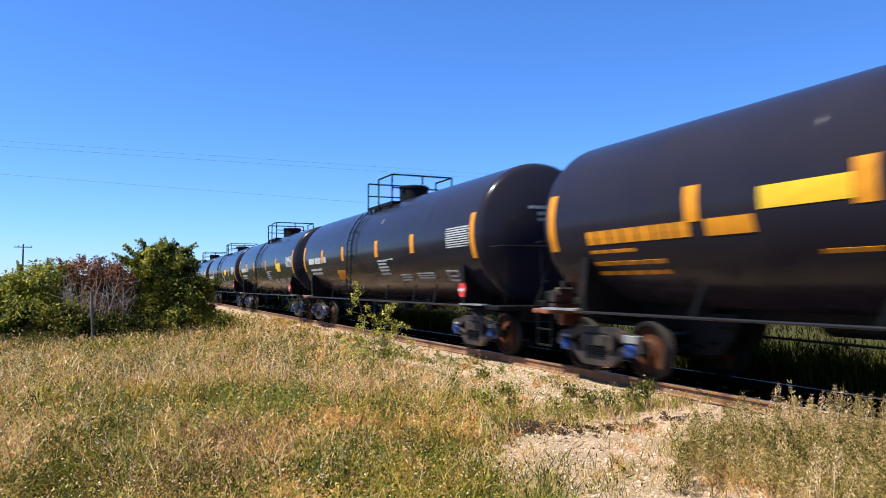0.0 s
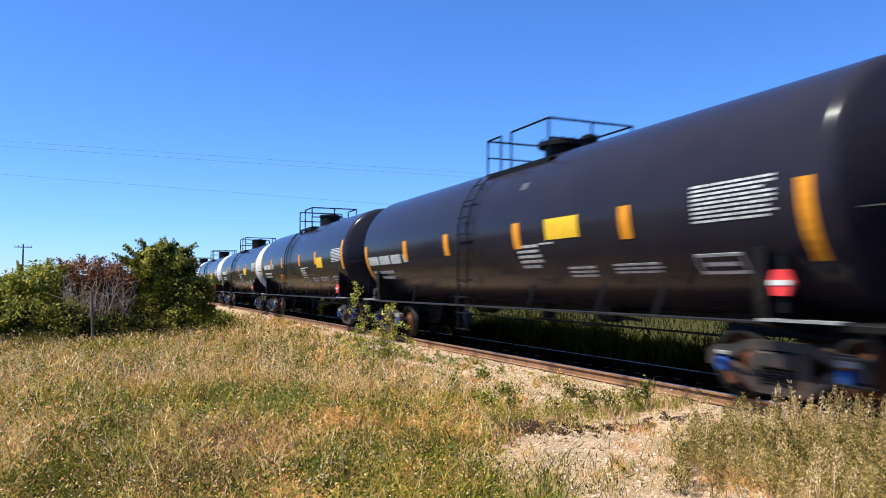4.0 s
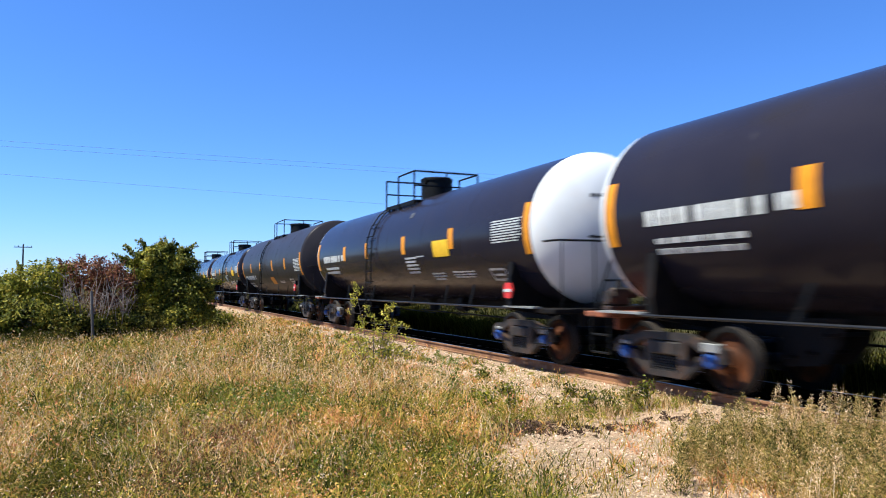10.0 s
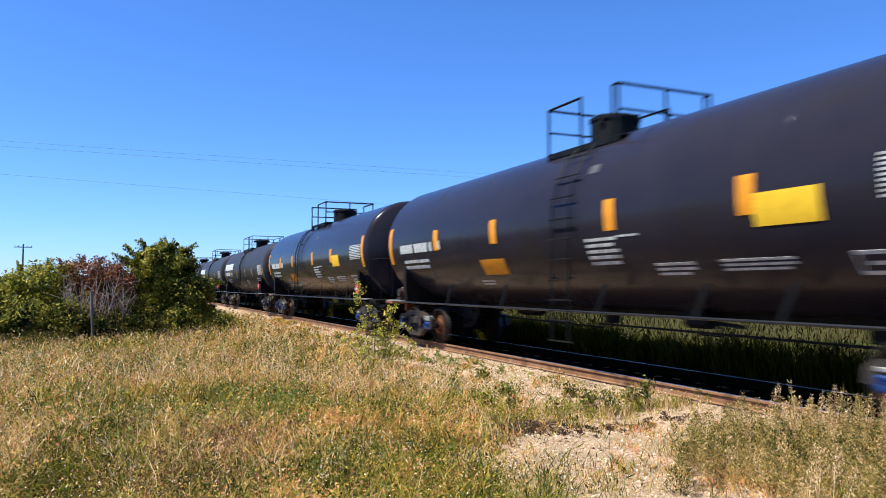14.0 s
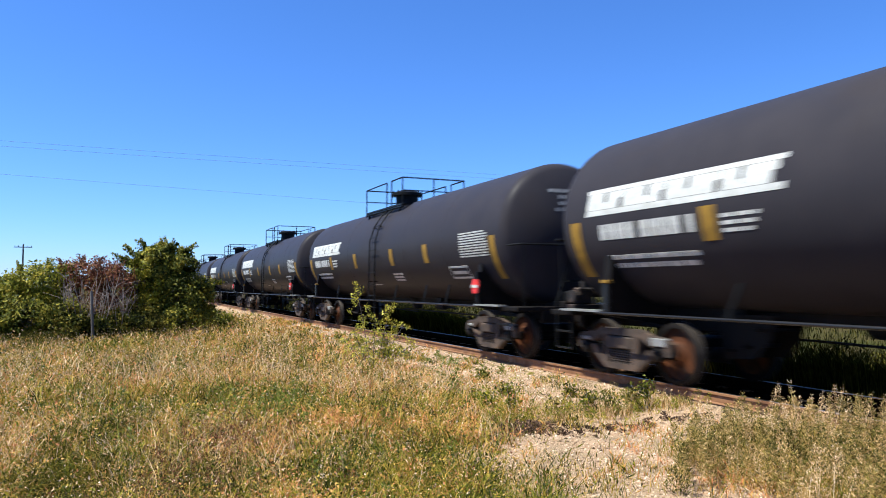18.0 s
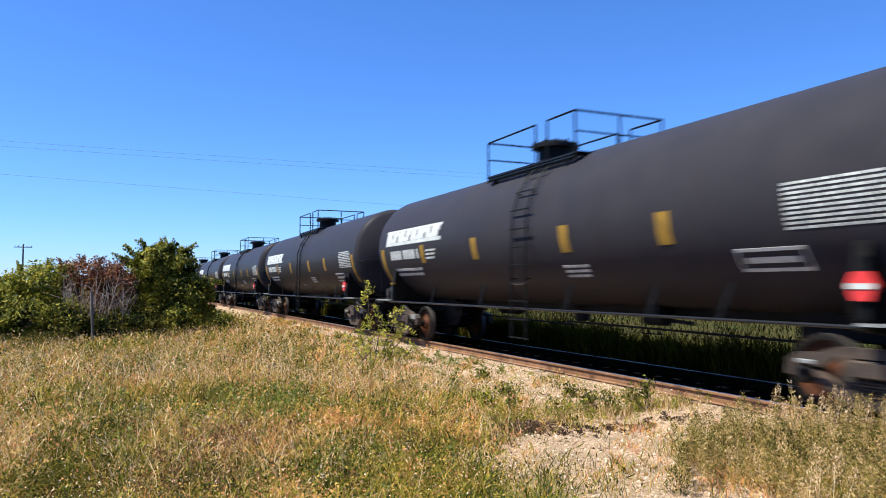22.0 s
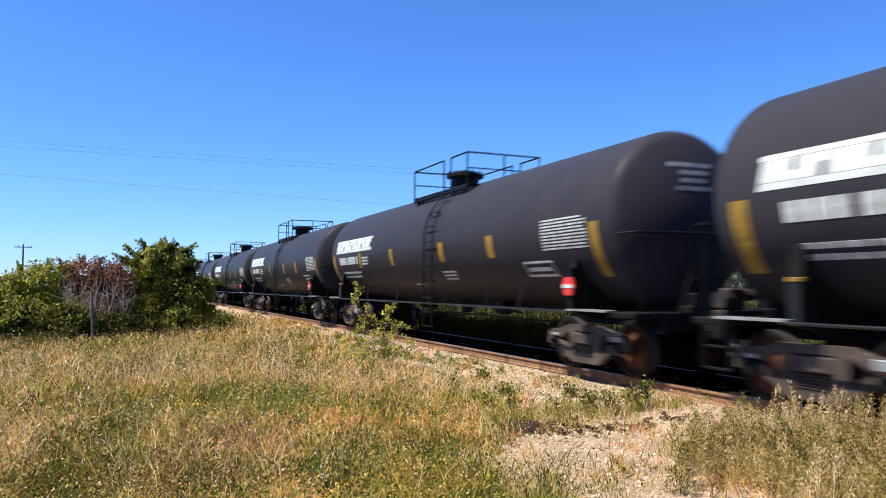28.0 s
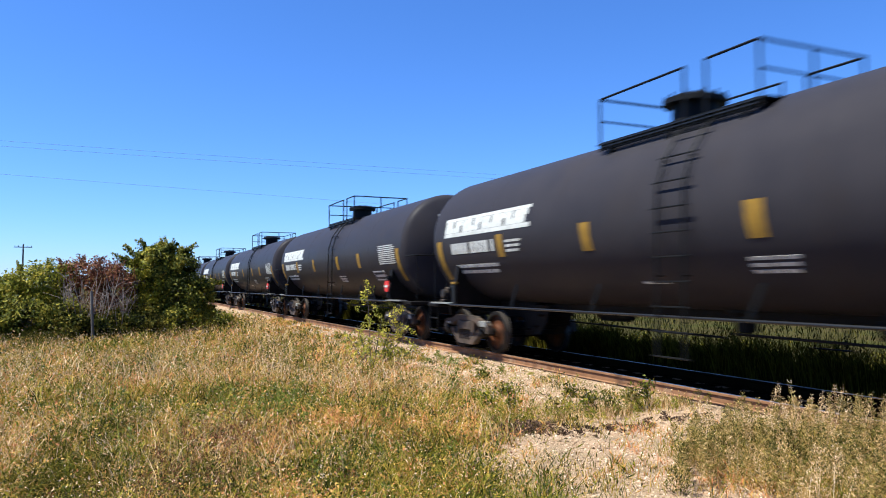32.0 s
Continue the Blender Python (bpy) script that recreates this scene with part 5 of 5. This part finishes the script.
# ---- shrubs ----
def shrub(name, x, y, lobes, twigs, mat, per, size, rng, label, category="shrub", wood=BARK, stems=5, sprigs=()):
    """A bush: stems from the ground that fork to the leaf clumps. lobes: x, y, z, radius across, radius up, number of clumps.
    sprigs: loose shoots that stand out of the crown, each from one place to another."""
    base = Vector((x, y, float(gz(np.array(x), np.array(y)))))
    s = empty(name, label, category)
    s.location = base
    cs, sp, out = [], [], []
    for lx, ly, lz, ra, rz, k in lobes:
        d = rng.normal(0, 1, (k, 3))
        d /= np.linalg.norm(d, axis=1)[:, None]
        rr = rng.uniform(0.45, 1.0, k)[:, None] ** 0.5
        cs.append(np.array([lx, ly, lz]) + d * rr * np.array([ra, ra, rz]) * rng.uniform(0.8, 1.04, (k, 1)))
        sp.append(rng.uniform(0.08, 0.19, k) * (ra / 1.2 + 0.35))
        out.append(d + np.array([0, 0, 0.45]))
    cs, sp, out = np.concatenate(cs), np.concatenate(sp), np.concatenate(out)
    keep = cs[:, 2] > 0.1
    cs, sp, out = cs[keep], sp[keep], out[keep]
    V, T = leaves(cs, sp, per, size, rng, out / np.linalg.norm(out, axis=1)[:, None])
    shoots = []
    for a, b in sprigs:
        for k in range(5):
            tip = Vector(b) + Vector(rng.normal(0, 0.11, 3))
            shoots += [Vector(a).lerp(tip, f) for f in np.linspace(0.25, 1, 9)]
    if shoots:
        VS, TS = leaves(np.array(shoots), np.full(len(shoots), 0.035), 7, size * 0.9, rng)
        V, T = np.concatenate([V, VS]), np.concatenate([T, TS + len(V)])
    V[:, 2] = np.maximum(V[:, 2], 0.02)
    crown = new("crown", sheet_mesh("crown", V, T, mat, False))
    crown.parent = s
    bm = bmesh.new()
    feet = [Vector((rng.normal(0, 0.18), rng.normal(0, 0.18), -0.05)) for _ in range(stems)]
    tops = []
    for k in range(stems):
        goal = Vector(cs[rng.integers(len(cs))])
        mid = feet[k].lerp(goal, 0.45) + Vector((0, 0, 0.12 * goal.z))
        rod(bm, feet[k], mid, 0.045, 7, 0.03)
        rod(bm, mid, goal, 0.03, 6, 0.012)
        tops.append(mid)
    part("trunk", bm, wood, s, "forked stems")
    bm = bmesh.new()
    for k in range(twigs):
        goal = Vector(cs[rng.integers(len(cs))])
        start = min(tops, key=lambda q: (q - goal).length)
        rod(bm, start, goal, 0.016, 5, 0.005)
    for a, b in sprigs:
        rod(bm, a, b, 0.012, 5, 0.004)
    tagged(part("branchwork", bm, wood, s, "thin branches"), kind="stuff")
    return s


g = np.random.default_rng(21)
shrub("green_bush", -28.0, -7.05, [(0, 0.4, 1.3, 1.25, 1.15, 150), (0.0, -0.15, 2.35, 0.95, 0.8, 105), (-0.1, 0.0, 2.95, 0.5, 0.4, 30), (0.2, 0.65, 2.5, 0.55, 0.65, 44), (0, 1.3, 1.15, 0.62, 0.95, 60),
      (0.3, -0.8, 1.5, 0.55, 0.9, 46), (0.7, 0.2, 0.6, 1.2, 0.5, 50)], 60, LEAF, 80, 0.055, g, "tall dark green bush beside the meadow", "bush",
      sprigs=(((0, -0.7, 2.5), (0, -1.55, 2.75)), ((0, -0.6, 2.6), (0, -1.2, 3.1)), ((0, -0.4, 2.9), (0, -0.75, 3.45)), ((0, -0.1, 3.0), (0, 0.05, 3.4)), ((0, 0.3, 2.9), (0, 0.4, 3.3)),
              ((0, 0.6, 2.8), (0, 0.95, 3.2)), ((0, -0.7, 2.4), (0, -1.35, 2.6)), ((0, 1.3, 1.7), (0, 1.95, 1.9))))
# the tall bush's lit side: sunlight put into a lighter leaf colour
shrub("green_bush", -27.6, -8.1, [(0.2, 0.55, 2.55, 0.45, 0.6, 22), (0.6, 0.6, 1.7, 0.45, 0.7, 20), (0.7, 0.1, 1.9, 0.4, 0.5, 12)], 40, BUSH, 60, 0.054, g,
      "yellow-green bush top with painted-in sunlight and loose sprigs", "bush")
shrub("russet_bush", -26.6, -9.2, [(0, -0.1, 2.15, 0.95, 0.55, 66), (0.2, 0.6, 1.9, 0.7, 0.6, 44), (0.2, 0.0, 1.0, 1.1, 0.7, 80)], 70, RUSSET, 70, 0.045, g,
      "russet autumn bush with dark dry leaves", "bush",
      sprigs=(((0, -0.3, 2.3), (0, -0.4, 2.65)), ((0, 0.1, 2.3), (0, 0.2, 2.7)), ((0, -0.8, 2.2), (0, -1.0, 2.5)), ((0, 0.6, 2.1), (0, 0.75, 2.45))))
# low brush whose leaf colour includes the shade beneath the bushes
shrub("low_bush", -25.2, -9.2, [(0, -0.5, 0.55, 0.7, 0.5, 40), (0, 0.5, 0.5, 0.7, 0.45, 36)], 30, DEEP, 80, 0.05, g,
      "low dark brush below the russet bush", "bush")
shrub("lime_bush", -26.5, -11.2, [(0, 0.5, 1.85, 1.0, 0.62, 80), (0, -0.6, 1.6, 0.95, 0.6, 66), (0.3, -1.8, 1.35, 1.1, 0.7, 60)], 40, BUSH, 80, 0.052, g,
      "light green bush with broad leaves", "bush",
      sprigs=(((0, 0.6, 2.2), (0, 0.7, 2.5)), ((0, 1.0, 2.1), (0, 1.25, 2.4)), ((0, -0.1, 2.1), (0, -0.2, 2.4)), ((0, -0.8, 2.0), (0, -1.0, 2.2)), ((0, -1.6, 1.8), (0, -1.7, 2.05))))
shrub("low_bush", -25.6, -11.4, [(0, 0.4, 0.8, 1.0, 0.7, 80), (0, -0.7, 0.75, 1.0, 0.7, 75), (0.1, 1.4, 0.7, 0.8, 0.65, 48)], 30, LEAF, 70, 0.052, g,
      "low dark green bush at the meadow's edge", "bush")
shrub("low_bush", -25.9, -8.4, [(0, 0, 0.6, 0.8, 0.5, 36), (0.3, 0.7, 0.6, 0.7, 0.5, 34)], 30, DEEP, 70, 0.05, g,
      "low tangled brush with shade put into its dark leaf green", "bush")
shrub("low_bush", -30.5, -5.35, [(0, 0, 0.55, 0.8, 0.55, 42), (0.4, 0.35, 0.35, 0.8, 0.35, 36)], 20, LEAF, 75, 0.05, g,
      "low green bush at the foot of the tall one", "bush")

# bare bleached brush in front of the russet bush
s = empty("dead_brush", "bare bleached dead brush among the bushes", "dead shrub")
s.location = (-25.5, -9.1, -0.28)
bm = bmesh.new()
for k in range(46):
    f = Vector((g.normal(0, 0.2), g.uniform(-0.9, 1.0), 0.0))
    top = f + Vector((g.normal(0.1, 0.25), g.normal(0, 0.35), g.uniform(1.3, 2.25)))
    mid = f.lerp(top, 0.5) + Vector((0, g.normal(0, 0.1), 0))
    rod(bm, f, mid, 0.015, 5, 0.012)
    rod(bm, mid, top, 0.012, 5, 0.004)
    for j in range(3):
        q = mid.lerp(top, g.uniform(0, 0.8))
        rod(bm, q, q + Vector((g.normal(0, 0.2), g.normal(0, 0.25), g.uniform(0.1, 0.4))), 0.006, 4, 0.003)
tagged(part("brushwood", bm, TWIG, s, "tangle of pale twigs"), kind="stuff")

# fence post
bm = bmesh.new()
rod(bm, (0, 0, -0.1), (0, -0.08, 1.6), 0.05, 9, 0.04)
p = link("fence_post", bm, POST, smooth=True)
tagged(p, "weathered grey timber fence post in the brush", "fence post")
p.location = (-24.5, -9.1, -0.28)

# ---- the sapling between meadow and track: it sways, so it is built about its foot ----
sapling = empty("sapling", "young yellow-green sapling swaying beside the track", "sapling")
SAPLING_AT = (-14.6, -3.46, -0.29)
g = np.random.default_rng(8)
bm = bmesh.new()
cs, sp = [], []
right = Vector((math.sin(radians(PAN)), math.cos(radians(PAN)), 0))
deep = Vector((-right.y, right.x, 0))
for off, H, lean, k in ((-0.05, 1.80, -0.30, 26), (0.08, 1.36, 0.30, 24), (0.0, 1.15, 0.05, 14), (0.15, 0.95, 0.50, 16), (-0.1, 0.9, -0.35, 14), (0.2, 0.6, 0.75, 14),
                         (-0.12, 0.62, -0.5, 12), (0.1, 0.75, 0.3, 14), (0.0, 0.5, 0.6, 12)):
    foot = right * off
    top = foot + right * lean + deep * g.normal(0, 0.12) + Vector((0, 0, H))
    mid = foot.lerp(top, 0.5) + right * (-0.06 * lean)
    rod(bm, foot, mid, 0.012, 6, 0.009)
    rod(bm, mid, top, 0.009, 6, 0.004)
    for i in range(k):
        f = 0.18 + 0.82 * i / k
        q = (mid.lerp(top, (f - 0.5) * 2) if f > 0.5 else foot.lerp(mid, f * 2))
        reach = 0.16 * (1.15 - f) + 0.03
        e = q + right * g.normal(0, reach) + deep * g.normal(0, reach) + Vector((0, 0, 0.05))
        rod(bm, q, e, 0.004, 4, 0.002)
        cs.append(e)
        sp.append(0.035)
part("stem", bm, BARK, sapling, "slender brown stems")
V, T = leaves(np.array(cs), np.array(sp) * 1.3, 17, 0.027, g)
crown = new("crown", sheet_mesh("crown", V, T, SAP, False))
crown.parent = sapling
sapling.location = SAPLING_AT


# ---- poles and wires ----
def utility_pole(x, y, z, h, arm, label):
    s = empty("utility_pole", label, "utility pole", "utility poles")
    s.location = (x, y, z)
    bm = bmesh.new()
    rod(bm, (0, 0, -0.5), (0, 0, h), 0.17, 10, 0.11)
    part("pole", bm, POLE, s)
    bm = bmesh.new()
    box(bm, -0.06, 0.06, -arm, arm, h - 0.62, h - 0.48)
    part("crossarm", bm, POLE, s, "timber crossarm")
    for u in (-0.9, -0.5, 0.5, 0.9):
        bm = bmesh.new()
        rod(bm, (0, u * arm, h - 0.48), (0, u * arm, h - 0.26), 0.05, 8, 0.03)
        part("insulator", bm, BLACKIRON, s)
    return s


utility_pole(-140, -23.85, -0.4, 9.0, 1.35, "far timber utility pole with one crossarm")
a = utility_pole(-41.3, -66, -0.4, 9.4, 1.2, "timber utility pole of the line over the track")
b = utility_pole(-39.0, 80, -0.4, 9.4, 1.2, "timber utility pole of the line over the track")
for dx, za, zb, sag in ((-0.55, 9.05, 9.1, 0.5), (0.55, 8.65, 8.7, 0.55), (0.0, 8.7, 4.4, 0.3)):
    pts = []
    for k in range(41):
        f = k / 40
        pts.append(Vector((-41.3 + 2.3 * f + dx, -66 + 146 * f, za + (zb - za) * f - 4 * sag * f * (1 - f))))
    bm = bmesh.new()
    rings = [[bm.verts.new(p + Vector((0.006 * math.cos(a), 0, 0.006 * math.sin(a)))) for a in (0.5, 1.76, 3.01, 4.27, 5.53)] for p in pts]
    for p, q in zip(rings, rings[1:]):
        for i in range(5):
            bm.faces.new((p[i], p[(i + 1) % 5], q[(i + 1) % 5], q[i]))
    w = link("overhead_wire", bm, WIRE)
    tagged(w, "thin grey overhead wire across the sky", "wire", "overhead wires")

# ---- far woods on the plain ----
g = np.random.default_rng(33)
cs, sp = [], []
for k in range(900):
    X = g.uniform(-420, 330)
    Y = 130 + 25 * math.sin(X * 0.02) + g.uniform(-8, 14)
    H = 3.2 + 2.2 * (math.sin(X * 0.07) * math.sin(X * 0.023 + 1) + 0.5) + g.uniform(-0.8, 1.0)
    for j in range(4):
        cs.append((X + g.normal(0, 1.2), Y + g.normal(0, 1.2), g.uniform(0.2, 1.0) * max(H, 1.5)))
        sp.append(0.9)
V, T = leaves(np.array(cs), np.array(sp), 14, 0.5, g)
V[:, 2] = np.maximum(V[:, 2] - 0.4, -0.45)
tagged(new("far_woods", sheet_mesh("far_woods", V, T, FAR, False)), "low line of green woods across the plain", "woods", kind="stuff")


# ---- the train ----
# for each car: its kind and how far its middle is behind the eye's cross-line at 16 s
MIDDLES = [-175.3, -156.73, -138.82, -120.8, -102.54, -84.49, -66.08, -47.92, -29.61, -11.43, 6.75, 24.93, 43.39, 61.83, 80.09, 98.7,
           117.06, 135.54, 153.99, 172.33, 190.79, 209.2, 227.6, 246.0, 264.4, 282.8, 301.2]
KINDS = ["lettered", "bare", "plain", "round_dome", "plain", "white_heads", "white_heads", "white_heads", "grey", "gapped", "plain"]
KINDS += ["charcoal"] * 6 + ["charcoal_turned"] * 2 + ["charcoal"] * 2 + ["charcoal_turned"] * 2 + ["charcoal"] * 4
SPEED, GAIN = 11.2836, 0.0089123


def run(t):
    """How far the train has rolled since 16 s."""
    return SPEED * (t - 16) + GAIN * (t - 16) ** 2


def car_pose(k, t):
    return pose(run(t) - MIDDLES[k], 0, 0)


first, cars = {}, []
for k, kind in enumerate(KINDS):
    if kind in first:
        cars.append(copy_thing(first[kind], car_pose(k, 0)))
    else:
        first[kind] = car_charcoal(7, 0.0 if kind == "charcoal" else 0.82) if kind.startswith("charcoal") else car_striped(kind, 3)
        first[kind].matrix_basis = car_pose(k, 0)
        cars.append(first[kind])


def motions():
    """All that moves: the cars roll forward, their wheels turn, the sapling sways."""
    for k, car in enumerate(cars):
        walk(car, [(t, car_pose(k, t)) for t in range(0, 33, 2)])
    # every wheel pair turns alike: the front and the rear pair of a truck are keyed once and share the keys
    steps = [i / FPS for i in range(32 * FPS + 1)]
    master = {}
    for car in cars:
        for t in car.children:
            for w in t.children:
                if w.name.startswith("wheelset"):
                    at = round(w.location.x, 3)
                    if at not in master:
                        master[at] = w
                        walk(w, [(s, pose(at, 0, 0.457, 0, math.degrees(run(s) / 0.457), 0)) for s in steps])
                    else:
                        w.rotation_mode = "QUATERNION"
                        keys = w.animation_data_create()
                        keys.action = master[at].animation_data.action
                        keys.action_slot = master[at].animation_data.action_slot
    leaning = [(0, 0), (1, 5), (2, -4), (3, -4), (4.5, 0), (6, -4), (7, -2), (8, -4), (9, -3), (10, -2), (11, 6), (12, 13), (13, 15), (14, 5), (15.2, 2),
               (16.5, -3), (17, 0), (18, 0), (19, 0), (20, 13), (21, 16), (22, 21), (23, 13), (24, 15), (25, 18), (26.5, 8), (28, 0), (29, 5), (30, -4), (31, 30), (32, 20)]
    axis = Vector((-math.cos(radians(PAN)), math.sin(radians(PAN)), 0))
    walk(sapling, [(t, Matrix.Translation(SAPLING_AT) @ Matrix.Rotation(k / 88 / 1.8, 4, axis)) for t, k in leaning])


motions()
